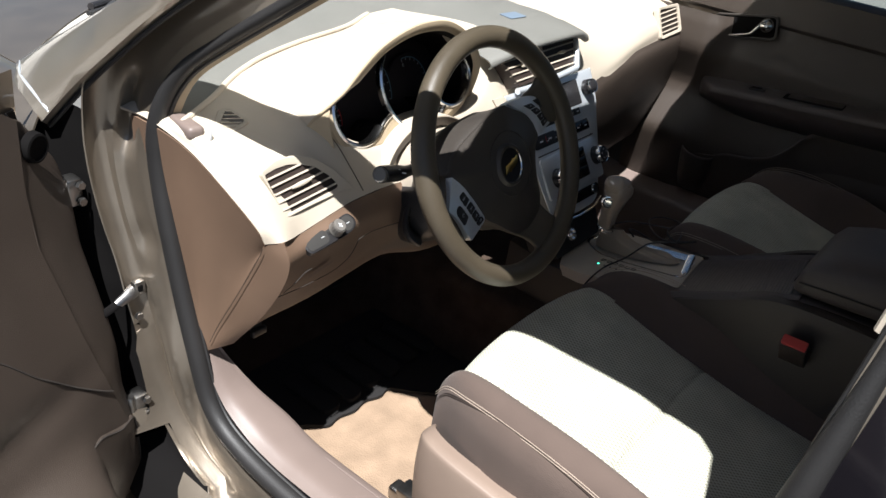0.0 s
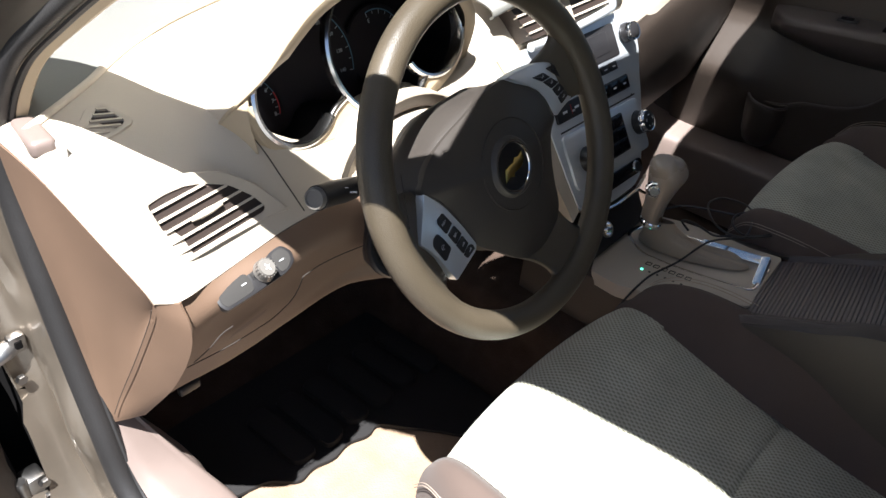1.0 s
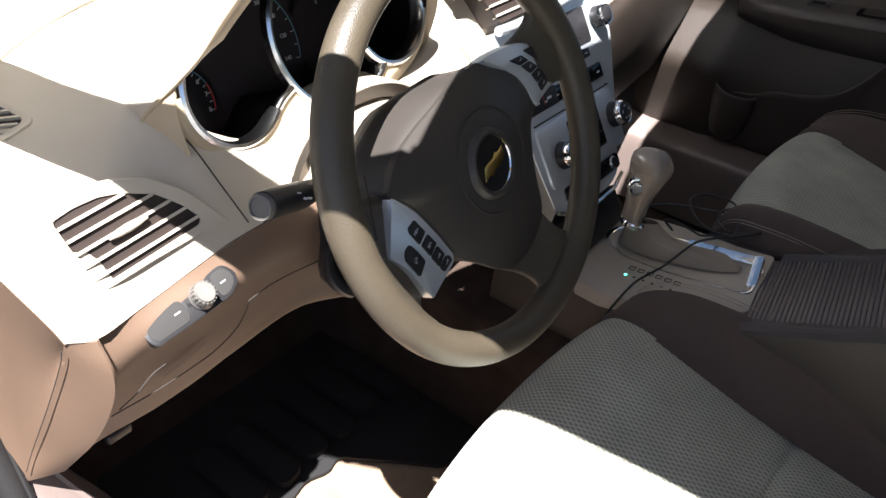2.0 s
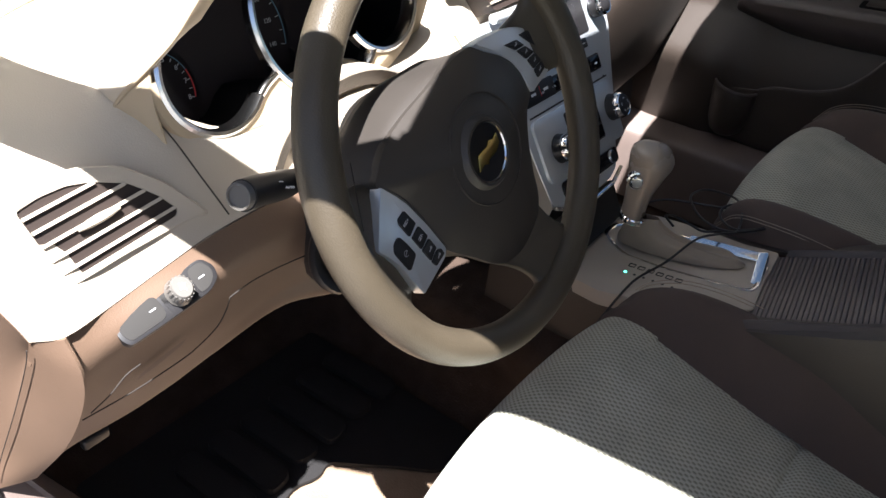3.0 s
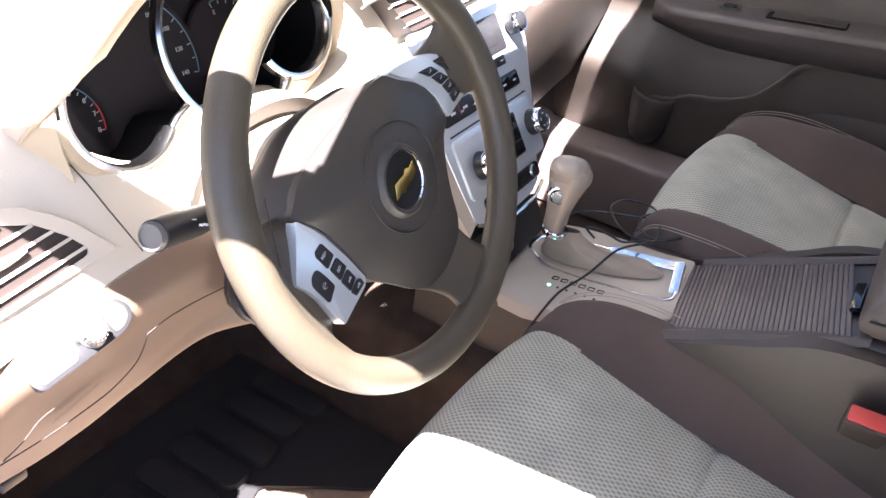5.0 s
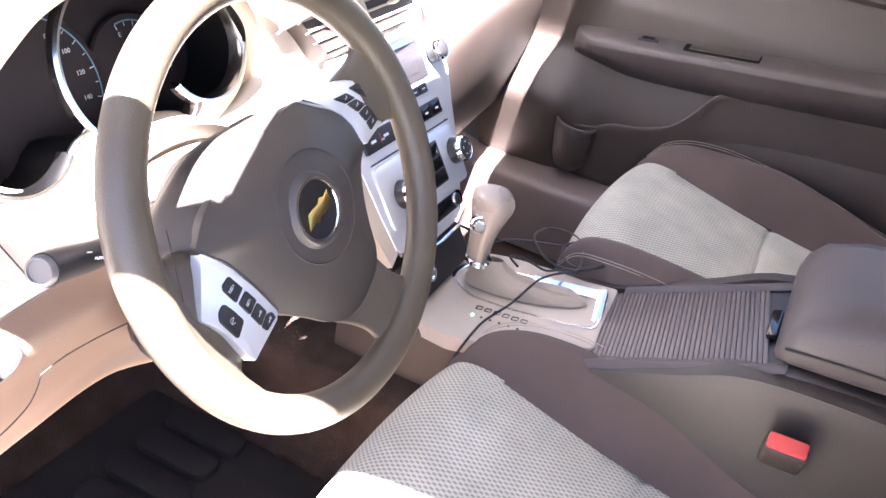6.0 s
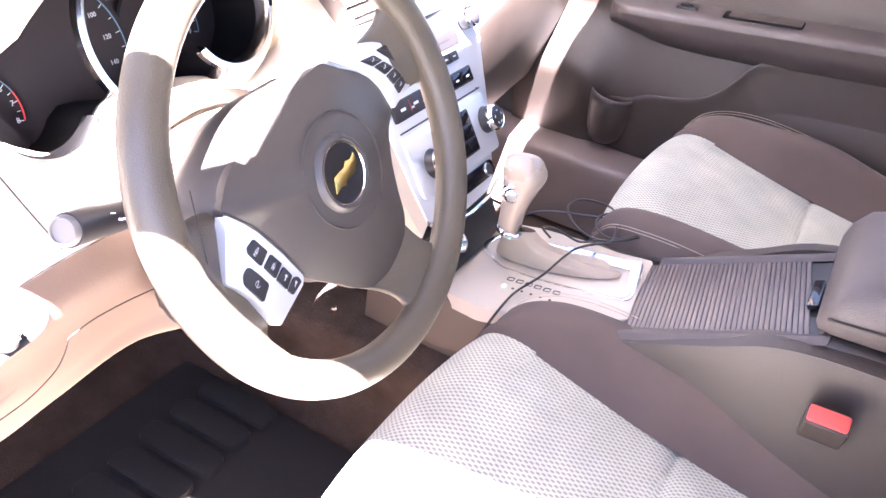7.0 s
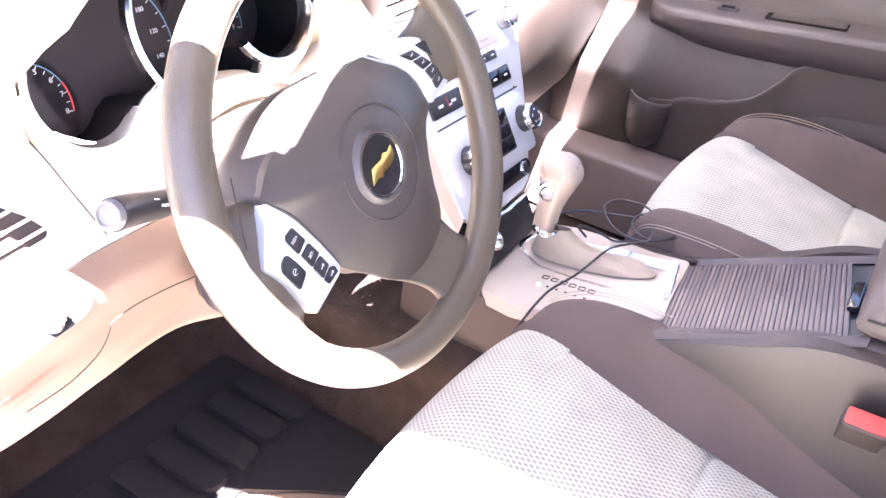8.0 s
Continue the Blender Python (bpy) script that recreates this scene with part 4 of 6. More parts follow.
for nm, u, v, rd, ra, a0, da, marks, size in DIALS:
    g = at(CL, u, v, -.066)
    dial = part(nm, lathe([(0, -.003), (ra + .006, -.003), (ra + .008, -.006)], g, 48), DIALFACE, cluster, "charcoal dial face")
    last = a0 + da * marks[-1][1]
    if nm == "tachometer":
        part("dial_arc", lathe([(ra - .0008, -.0022), (ra + .0006, -.0022)], g, 30, a0, 38), REDPRINT, dial)
        part("dial_arc", lathe([(ra - .0006, -.0022), (ra + .0004, -.0022)], g, 40, a0 + 38, last - a0 - 38), DIALBLUE, dial)
    else:
        part("dial_arc", lathe([(ra - .0010, -.0022), (ra + .0006, -.0022)], g, 60, a0, last - a0), DIALBLUE, dial)
    for k in range(marks[-1][1] * 2 + 1):
        a = a0 + da * k / 2
        ln = .0050 if k % 2 == 0 else .0034
        q = at(g, (ra - .0035) * math.cos(radians(a)), (ra - .0035) * math.sin(radians(a)), -.0026, a)
        part("tick", slab(rectangle(-ln / 2, -.0004, ln / 2, .0004, .0002, 1), .0003, q, 0, .0004), DIALPRINT, dial)
    for text, k in marks:
        a = radians(a0 + da * k)
        part("numeral", words(text, size, at(g, (rd - (.003 if len(text) > 2 else 0)) * math.cos(a), rd * math.sin(a), -.0024)), DIALPRINT, dial)
# beige bezel under the gauges, standing in the pad
ENV = crom([(-.192, .045, 0), (-.197, .028, 0), (-.197, .006, 0), (-.186, -.018, 0), (-.163, -.033, 0), (-.142, -.0375, 0), (-.109, -.0375, 0), (-.05, -.040, 0), (0, -.041, 0), (.04, -.036, 0), (.08, -.022, 0), (.12, -.003, 0), (.146, .03, 0)], 60)
part("gauge_bezel", slab(lower + [(p.x, p.y) for p in ENV[:4:-1]], .004, CL, 0, .001), TANEDGE, dash, "bezel along the gauges' lower edge, tinted tan for bounced light")
r1 = [CL @ Vector((p.x, p.y, .001)) for p in ENV]
r2 = []
for p in ENV:
    away = Vector((p.x + .135, p.y - .021, 0)).normalized() if p.x < -.135 else Vector((0, -1, 0))
    if p.x > .08:
        away = Vector((p.x - .06, p.y - .05, 0)).normalized()
    q = p + away * (.006 if p.x < -.15 else .014)
    r2.append(CL @ Vector((q.x, q.y, -.014 if p.x < -.15 else -.006)))
part("gauge_skirt", thick(grid([r1[7:], [a.lerp(b, .5) + Vector((0, -.001, 0)) for a, b in zip(r1[7:], r2[7:])], r2[7:]]), .001), TANEDGE, dash)
seam2 = []
for k in range(24):
    f = k / 23
    r, c = 22.8 + 2.6 * f, 25 + 16 * f
    a, b = int(r), int(c)
    p = pad[a][b].lerp(pad[a + 1][b], r - a).lerp(pad[a][b + 1].lerp(pad[a + 1][b + 1], r - a), c - b)
    seam2.append(p + Vector((0, -.0032, .0028)))
part("pad_seam", tube(seam2, .0007, 6), SEAM, dash)
# dark opening in the dashboard round the steering column
skirt_arch, outer_arch, inner_arch, deep_arch = [], [], [], []
for k in range(33):
    a = math.pi * k / 32
    c, sn = math.cos(a), math.sin(a)
    y = .146 + .014 * sn
    skirt_arch.append(Vector((-.371 + .124 * c, y + .055, .834 + .078 * sn)))
    outer_arch.append(Vector((-.371 + .116 * c, y, .834 + .086 * sn)))
    inner_arch.append(Vector((-.371 + .105 * c, y + .001, .832 + .071 * sn)))
    deep_arch.append(Vector((-.371 + .095 * c, y + .05, .828 + .058 * sn)))
part("column_surround", thick(grid([skirt_arch, outer_arch]), .002), CASHMERE, dash, "raised beige surround of the steering column")
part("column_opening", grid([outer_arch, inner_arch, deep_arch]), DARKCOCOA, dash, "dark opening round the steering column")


# ---- steering wheel ----
TILT_W = radians(25.5)
COL = frame_of((-.3728, .013, .9063), (1, 0, 0), (0, math.sin(TILT_W), math.cos(TILT_W)))
wheel = thing("steering_wheel", (-.371, .05, .88), "dark leather-wrapped three-spoke steering wheel turned slightly anticlockwise", "steering wheel")
RIM_R = .1812
rim_pts, rim_rad = [], []
for k in range(120):
    a = 2 * math.pi * k / 120
    rim_pts.append(COL @ Vector((RIM_R * math.cos(a), RIM_R * math.sin(a), 0)))
    # thicker grips where the thumbs rest
    rim_rad.append(.0163 + .0012 * math.exp(-((math.degrees(a) - 55) / 20) ** 2) + .0012 * math.exp(-((math.degrees(a) - 172) / 20) ** 2))
part("rim", tube(rim_pts, rim_rad, 22, closed=True, up=COL.to_3x3() @ Vector((0, 0, 1))), LEATHER, wheel, "worn dark leather rim")


def dome(outline, rings, crown, edge, m, power=2.6, skirt=.012):
    """A cushion over an outline: crown height in the middle, edge height at its rim, with a rolled edge."""
    k = len(outline)
    rows_ = []
    for j in range(1, rings + 1):
        r = j / rings
        rows_.append([m @ Vector((u * r, v * r, edge + (crown - edge) * (1 - r ** power))) for u, v in outline])
    rows_.append([m @ Vector((u * 1.0, v * 1.0, edge - skirt * .4)) for u, v in outline])
    rows_.append([m @ Vector((u * .97, v * .97, edge - skirt)) for u, v in outline])
    bm = grid(rows_, wrap=True)
    bm.verts.ensure_lookup_table()
    bm.faces.new([bm.verts[i] for i in range(k)][::-1])
    bmesh.ops.recalc_face_normals(bm, faces=bm.faces)
    return bm


# outline of the airbag cover, anticlockwise from its top, and of the shell behind it, point for point
COVER = [(.044, .073), (.011, .067), (-.028, .054), (-.065, .0415), (-.092, .028), (-.108, .0125), (-.1145, -.001), (-.093, -.021), (-.0745, -.050), (-.061, -.077), (-.0257, -.102), (.003, -.122),
         (.035, -.130), (.058, -.123), (.080, -.108), (.0915, -.088), (.0930, -.062), (.097, -.035), (.106, -.008), (.1185, .008), (.117, .028), (.101, .050), (.078, .063)]
SHELL = [(.050, .0680), (.012, .0668), (-.022, .0652), (-.050, .0575), (-.075, .0438), (-.098, .0300), (-.120, .0060), (-.118, -.022), (-.100, -.050), (-.075, -.070)] + [(u * .94, v * .94) for u, v in COVER[10:]]
HUBC = at(COL, .004, -.0135)
cover = [(p.x - .004, p.y + .0135) for p in ring_crom([(u, v, 0) for u, v in COVER], 138)]
airbag = part("airbag_cover", dome(cover, 16, .0055, -.0150, HUBC, 2.3, .020), HUB, wheel, "dark smooth padded airbag cover")
part("cover_line", lathe([(.0492, .0017), (.0500, .0030), (.0508, .0015)], at(COL, .010, -.0125) @ Matrix.Diagonal((1.02, 1, 1, 1)), 60), SEAM, airbag)
ca, cb = ring_crom([(u, v, -.0165) for u, v in COVER], 138), ring_crom([(u, v, -.036) for u, v in SHELL], 138)
shell = []
for f, n in ((0, -.0190), (.15, -.0205), (.40, -.0290), (.65, -.0400), (.88, -.0530), (1.0, -.0620), (1.0, -.0680), (.85, -.0760)):
    shell.append([COL @ Vector((a.x * .985 * (1 - f) + b.x * f, a.y * .985 * (1 - f) + b.y * f, n)) for a, b in zip(ca, cb)])
part("hub_shell", grid(shell, wrap=True, caps=True), HUB, wheel, "dark brown hub shell reaching the rim")
emblem = part("badge", lathe([(0, .0062), (.0245, .0060), (.0262, .0066)], HUBC, 48), BADGE, airbag, "black oval badge with a gold cross-shaped mark")
part("badge_rim", lathe([(.0268, .0040), (.0278, .0086), (.0300, .0090), (.0325, .0066), (.0345, .0015)], HUBC, 56), HUB, emblem)
part("badge_ring", lathe([(.0256, .0064), (.0262, .0078), (.0270, .0078), (.0274, .0062)], HUBC, 56), CHROME, emblem, "thin bright ring")
mark = [(-.0168, .0012), (-.0205, -.0142), (-.0105, -.0098), (-.0035, -.0118), (-.0008, -.0074), (.0125, -.0042), (.0208, .0030), (.0190, .0138), (.0115, .0090), (.0040, .0102), (.0000, .0052), (-.0090, .0036)]
part("badge_mark", slab([(u * .9, v * .9) for u, v in mark], .0014, HUBC, .0004, .0078), GOLD, emblem, "gold mark")


def web(edge_a, edge_b, bulge, heights, half, name="spoke"):
    """A leather web between two edges that run from the hub out to the rim; heights: one for each step."""
    a_, b_ = crom([(u, v, n) for (u, v), n in zip(edge_a, heights)], 22), crom([(u, v, n) for (u, v), n in zip(edge_b, heights)], 22)
    out = (a_[-1] + b_[-1]) / 2
    out = Vector((out.x, out.y, 0)).normalized()
    rows_ = []
    for i, (p, q) in enumerate(zip(a_, b_)):
        ring = []
        sag = bulge[0] + (bulge[1] - bulge[0]) * i / 21
        for j in range(28):
            c, s = math.cos(2 * math.pi * j / 28), math.sin(2 * math.pi * j / 28)
            f = .5 + .5 * math.copysign(abs(c) ** .75, c)
            r = p.lerp(q, f) + out * sag * 4 * f * (1 - f)
            ring.append(COL @ (r + Vector((0, 0, half * math.copysign(abs(s) ** .75, s)))))
        rows_.append(ring)
    bm = grid(rows_, wrap=True, caps=True)
    bmesh.ops.recalc_face_normals(bm, faces=bm.faces)
    return part(name, bm, LEATHER, wheel)


web([(-.104, .002), (-.122, .006), (-.142, .008), (-.158, .010), (-.170, .014), (-.179, .022)], [(-.094, -.098), (-.101, -.102), (-.1085, -.1095), (-.1095, -.1200), (-.1060, -.1320), (-.0960, -.153)], (0, .030), [-.0340, -.0320, -.0265, -.0105, -.0010, .0010], .0120)
web([(.098, .070), (.112, .0765), (.1235, .0835), (.1325, .094), (.1345, .110), (.126, .130)], [(.112, .006), (.132, .012), (.152, .0185), (.166, .0200), (.174, .0120), (.180, -.006)], (.004, .017), [-.028, -.024, -.0175, -.010, -.004, -.001], .0120)
web([(-.004, -.116), (.010, -.126), (.0300, -.1405), (.0410, -.156), (.0375, -.169), (.012, -.181)], [(.0880, -.080), (.0935, -.098), (.0990, -.1150), (.1085, -.1260), (.122, -.1240), (.143, -.112)], (.015, .017), [-.030, -.024, -.0160, -.009, -.004, -.001], .0125)
# narrow dark joint between the rim's leather and the hub shell
part("joint_line", tube(crom([COL @ Vector((u, v, n)) for u, v, n in ((-.1330, .028, -.016), (-.1380, .008, -.014), (-.1420, -.008, -.0125), (-.1460, -.024, -.0110))], 14), .0005, 6), SEAM, wheel)

P = at(COL, 0, 0, -.0135)
LEFT_PAD = [(-.1140, .0005), (-.0995, -.0135), (-.0905, -.0240), (-.0745, -.0500), (-.0610, -.0765), (-.0645, -.0830), (-.1020, -.1005), (-.1105, -.0850), (-.1190, -.0665), (-.1275, -.0550), (-.1370, -.0455), (-.1275, -.0260)]
cp = part("control_pad", slab(rounded(LEFT_PAD, .0022), .012, P, .0014, .0015), SILVER, wheel, "silver control pad with black push buttons")
part("pad_gap", tube([P @ Vector((u, v, .0006)) for u, v in [(p.x, p.y) for p in crom([(-.1146, .0012, 0), (-.0990, -.0125, 0), (-.0897, -.0235, 0), (-.0737, -.0497, 0), (-.0600, -.0763, 0)], 24)]], .0010, 6), BLACK, cp)
PAD_WORDS = {(-.1081, -.0344): "RES+", (-.0983, -.0507): "SET-"}
for o in ([(-.1081, -.0344), (-.1072, -.0300), (-.0982, -.0263), (-.0894, -.0410), (-.1006, -.0486)], [(-.0983, -.0507), (-.0871, -.0445), (-.0802, -.0563), (-.0917, -.0639)], [(-.0910, -.0653), (-.0796, -.0591), (-.0742, -.0698), (-.0849, -.0775)],
          [(-.0842, -.0789), (-.0736, -.0722), (-.0690, -.0730), (-.0668, -.0790), (-.0804, -.0845)]):
    b = part("button", slab(rounded(o[::-1], .0014, 3), .004, P, .0007, .0034), BLACK, cp, "black push button")
    cu, cv = sum(p[0] for p in o) / len(o), sum(p[1] for p in o) / len(o)
    if o[0] in PAD_WORDS:
        part("symbol", words(PAD_WORDS[o[0]], .0038, at(P, cu, cv, .0036, 28)), PADPRINT, b)
    else:
        part("symbol", joined(slab(rectangle(-.0024, -.0005, .0024, .0005, .0004, 2), .0002, at(P, cu, cv, 0, 40), 0, .0037), slab(rectangle(-.0010, -.0012, .0010, .0012, .0004, 2), .0002, at(P, cu + .0014, cv + .0012, 0, 40), 0, .0037)), PADPRINT, b)
big = [(-.1222, -.0535), (-.1195, -.0465), (-.1123, -.0428), (-.1060, -.0520), (-.0994, -.0644), (-.1114, -.0748)]
b = part("button", slab(rounded(big[::-1], .003, 4), .004, P, .0009, .0036), BLACK, cp, "larger black push button")
part("symbol", lathe([(.0022, .0039), (.0028, .0039)], at(P, -.1108, -.0588), 20, 30, 280), PADPRINT, b)
part("symbol", slab(rectangle(-.0030, -.0003, .0030, .0003, .0002, 2), .0002, at(P, -.1108, -.0588, 0, 50), 0, .0039), PADPRINT, b)
# the other pad wraps over the spoke beside the airbag
RIGHT_PAD = [(.0440, .0735), (.0640, .0760), (.0857, .0765), (.1040, .0758), (.1165, .0735), (.1350, .0675), (.1495, .0590), (.1610, .0515), (.1690, .0427), (.1722, .0350), (.1700, .0275), (.1480, .0190), (.1283, .0125), (.1195, .0085),
             (.1120, .0180), (.1070, .0320), (.0960, .0450), (.0810, .0550), (.0600, .0640)]
cp = part("control_pad", slab(rounded(RIGHT_PAD[::-1], .0025, 3), .014, P, .0020, .0030), SILVER, wheel, "silver control pad with black push buttons")
for o in ([(.1160, .0657), (.1300, .0665), (.1428, .0631), (.1608, .0503), (.1456, .0456), (.1352, .0511)], [(.0888, .0623), (.1095, .0625), (.1203, .0548), (.1044, .0534)], [(.1060, .0525), (.1217, .0534), (.1335, .0448), (.1184, .0415)],
          [(.1198, .0400), (.1345, .0435), (.1418, .0347), (.1267, .0297)], [(.1272, .0285), (.1423, .0334), (.1453, .0257), (.1306, .0196)]):
    b = part("button", slab(rounded(o[::-1], .0016, 3), .004, P, .0007, .0046), BLACK, cp, "black push button")
    cu, cv = sum(p[0] for p in o) / len(o), sum(p[1] for p in o) / len(o)
    part("symbol", slab(rectangle(-.0024, -.0006, .0024, .0006, .0005, 2), .0002, at(P, cu, cv, 0, 20), 0, .0049), PADPRINT, b)
    part("symbol", slab(rectangle(-.0016, -.0005, .0016, .0005, .0004, 2), .0002, at(P, cu + .001, cv + .0012, 0, 75), 0, .0049), PADPRINT, b)

# ---- steering column ----
TILT_C = radians(21.3)
COL = frame_of((-.371, 0, .90), (1, 0, 0), (0, math.sin(TILT_C), math.cos(TILT_C)))
column = thing("steering_column", (-.371, .14, .80), "beige and dark plastic steering column shroud with a stalk", "steering column")


def ring_at(n, ru, rv, cv, k=28, power=.75):
    out = []
    for j in range(k):
        a = 2 * math.pi * j / k
        c, s = math.cos(a), math.sin(a)
        out.append(COL @ Vector((ru * math.copysign(abs(c) ** power, c), cv + rv * math.copysign(abs(s) ** power, s), n)))
    return out


part("upper_shroud", grid([ring_at(n, a, b, c) for n, a, b, c in ((-.052, .062, .052, .0), (-.060, .072, .062, -.002), (-.085, .078, .070, -.006), (-.13, .081, .072, -.014), (-.19, .083, .072, -.02), (-.25, .084, .072, -.02))], wrap=True, caps=True), CASHMERE, column, "beige upper column shroud")
part("collar", grid([ring_at(n, a, b, c) for n, a, b, c in ((-.034, .060, .058, 0), (-.050, .066, .060, 0), (-.0535, .060, .054, 0))], wrap=True, caps=True), HUB, column)
part("lower_shroud", grid([ring_at(n, a, b, c) for n, a, b, c in ((-.060, .072, .040, -.040), (-.085, .086, .056, -.046), (-.13, .093, .062, -.055), (-.20, .098, .07, -.06))], wrap=True, caps=True), BLACK, column, "dark lower column shroud")
stalk = part("indicator_stalk", tube(crom([(-.435, .115, .873), (-.480, .103, .881), (-.520, .094, .890), (-.555, .086, .902), (-.578, .080, .9095)], 18), [.0085] * 7 + [.0095, .0108, .0118, .0122, .0124, .0124, .0124, .0124, .0124, .0124, .0124], 20), BLACK, column, "black indicator stalk")
tip = (Vector((-.578, .080, .9095)) - Vector((-.555, .086, .902))).normalized()
TIP = frame_of((-.578, .080, .9095), tip.cross(Vector((0, 0, 1))), Vector((0, 0, 1)) - tip * tip.z)
sg = 1 if (TIP.to_3x3() @ Vector((0, 0, 1))).dot(tip) > 0 else -1
part("stalk_end", lathe([(0, sg * .0040), (.0085, sg * .0042), (.0092, sg * .0062), (.0104, sg * .0060), (.0112, sg * .001), (.0112, sg * -.002)], TIP, 24), KNOBGREY, stalk, "grey turning end of the stalk")
SBt = frame_of((-.545, .0735, .905), (.93, -.22, -.30), (-.02, .75, .65))
part("symbol", words("AUTO", .0030, at(SBt, .006, -.001, .0025)), LETTER, stalk)
part("symbol", slab(rectangle(-.002, .004, .002, .0048, .0003, 2), .0003, SBt, 0, .0018), LETTER, stalk)
part("stalk_root", lathe([(.022, 0), (.020, .012), (.012, .016), (0, .016)], frame_of((-.448, .112, .874), (0, .25, -.2), (0, .2, .25)), 20), BLACK, column)
part("tilt_lever", tube(crom([(-.452, .122, .805), (-.468, .115, .785), (-.470, .108, .768), (-.460, .103, .756), (-.448, .100, .752)], 12), [.014, .014, .013, .013, .014, .016, .018, .020, .021, .021, .017, .009], 12, squash=.45), BLACK, column, "black flared tilt lever below the column")


# ---- centre stack ----
stack = thing("centre_stack", (MID, .16, .65), "silver centre stack with radio, knobs and black buttons", "centre stack")
ST = frame_of((0, .085 + .0105, .755 - .0062), (1, 0, 0), (0, .514, .857))
face = [(-.128, .175), (-.112, .135), (-.101, .05), (-.096, -.02), (-.090, -.070), (-.055, -.086), (.0, -.090), (.06, -.088), (.085, -.078), (.103, -.045), (.128, 0), (.150, .05), (.176, .105), (.182, .135), (.186, .175)]
part("face_plate", slab(rounded(face, .008), .012, ST, .003, .0), SILVER, stack, "satin silver face plate")
part("stack_body", slab([(u * .985 + .001, v) for u, v in face], .20, ST, 0, -.012), CASHMERE, stack, "beige side of the centre stack")
left_cheek = [[(-.128, .175), (-.112, .135), (-.101, .05), (-.096, -.02), (-.090, -.072)], [(-.152, .175), (-.136, .13), (-.122, .045), (-.112, -.025), (-.100, -.085)]]
part("cheek", thick(grid([[ST @ Vector((u, v, -.002)) for u, v in left_cheek[0]], [ST @ Vector((u, v, -.010)) for u, v in left_cheek[1]], [ST @ Vector((u, v, -.05)) for u, v in left_cheek[1]]]), .003), CASHMERE, stack, "beige cheek along the stack")
right_cheek = [[(.186, .175), (.182, .135), (.150, .05), (.128, 0), (.100, -.05)], [(.205, .175), (.20, .13), (.168, .045), (.144, -.01), (.115, -.06)]]
part("cheek", thick(grid([[ST @ Vector((u, v, -.002)) for u, v in right_cheek[0]], [ST @ Vector((u, v, -.012)) for u, v in right_cheek[1]], [ST @ Vector((u, v, -.06)) for u, v in right_cheek[1]]]), .003), SILVER, stack)


def stack_piece(name, u0, v0, u1, v1, mat, top=.003, r=.003, label="", parent=None):
    return part(name, slab(rectangle(u0, v0, u1, v1, r), .005, ST, .0009, top), mat, parent or stack, label)


radio = stack_piece("radio_display", -.055, .112, .118, .163, BLACK, .0015, .004, "black radio display")
stack_piece("display_window", -.03, .122, .095, .155, BLACK, .0022, .002, "", radio)
for k in range(7):
    stack_piece("preset_button", -.062 + k * .0235, .0935, -.062 + k * .0235 + .020, .1065, BLACK, .0035, .0015, "black preset button")
    part("symbol", slab(rectangle(-.062 + k * .0235 + .006, .0990, -.062 + k * .0235 + .014, .1008, .0005, 2), .0002, ST, 0, .0038), LETTER, stack)
strip = stack_piece("button_row", -.058, .058, .120, .080, BLACK, .002, .003, "black button row")
for k in range(6):
    b = stack_piece("button", -.054 + k * .0290, .0605, -.054 + k * .0290 + .026, .0775, GLOSSBLACK, .0040, .002, "", strip)
    part("symbol", slab(rectangle(-.054 + k * .0290 + .009, .0665, -.054 + k * .0290 + .017, .0690, .0005, 2), .0002, ST, 0, .0042), LETTER, b)
stack_piece("indicator_light", .118, .044, .121, .047, BLACK, .001, .001)
lb = stack_piece("side_buttons", -.082, .058, -.010, .083, BLACK, .0042, .003, "black rocker with white marks")
for u in (-.060, -.030):
    part("symbol", slab(rectangle(u - .007, .069, u + .004, .0725, .0006, 2), .0002, ST, 0, .0045), LETTER, lb)
part("symbol", slab(rectangle(-.0455, .064, -.0445, .078, .0003, 2), .0002, ST, 0, .0045), REDPRINT, lb)
climate = stack_piece("climate_panel", -.084, -.044, .124, .040, SILVER, .0042, .010, "raised silver climate panel")
stack_piece("climate_groove", -.080, .043, .128, .0455, BLACK, .0006, .001)
for u, v in ((-.042, -.008), (.110, .001)):
    kn = part("rotary_knob", lathe([(0, .026), (.0125, .026), (.0165, .024), (.0178, .020), (.0185, .006), (.0195, .004)], at(ST, u, v), 36), BLACK, climate, "black rotary knob with a chrome collar")
    part("collar", lathe([(.0150, .0248), (.0165, .0252), (.0182, .0215), (.0187, .0170)], at(ST, u, v), 36), CHROME, kn)
    for k in range(5):
        a = radians(-60 + 75 * k)
        part("symbol", slab(rectangle(-.0022, -.0009, .0022, .0009, .0004, 2), .0002, at(ST, u + .009 * math.cos(a), v + .009 * math.sin(a), .0262, 90 + math.degrees(a)), 0, .0002), LETTER, kn)
mb = stack_piece("mode_buttons", -.012, -.030, .072, .030, BLACK, .0052, .004, "black climate buttons")
for i in range(3):
    for j in range(3):
        stack_piece("button", -.009 + i * .0265, -.027 + j * .0190, -.009 + i * .0265 + .024, -.027 + j * .0190 + .0165, GLOSSBLACK, .0072, .002, "", mb)
slot = stack_piece("lower_panel", -.060, -.072, .092, -.050, GLOSSBLACK, .003, .008, "gloss black lower panel")
part("dial", lathe([(0, .007), (.0075, .007), (.0085, .005), (.0085, 0)], at(ST, .074, -.061), 24), BLACK, slot)
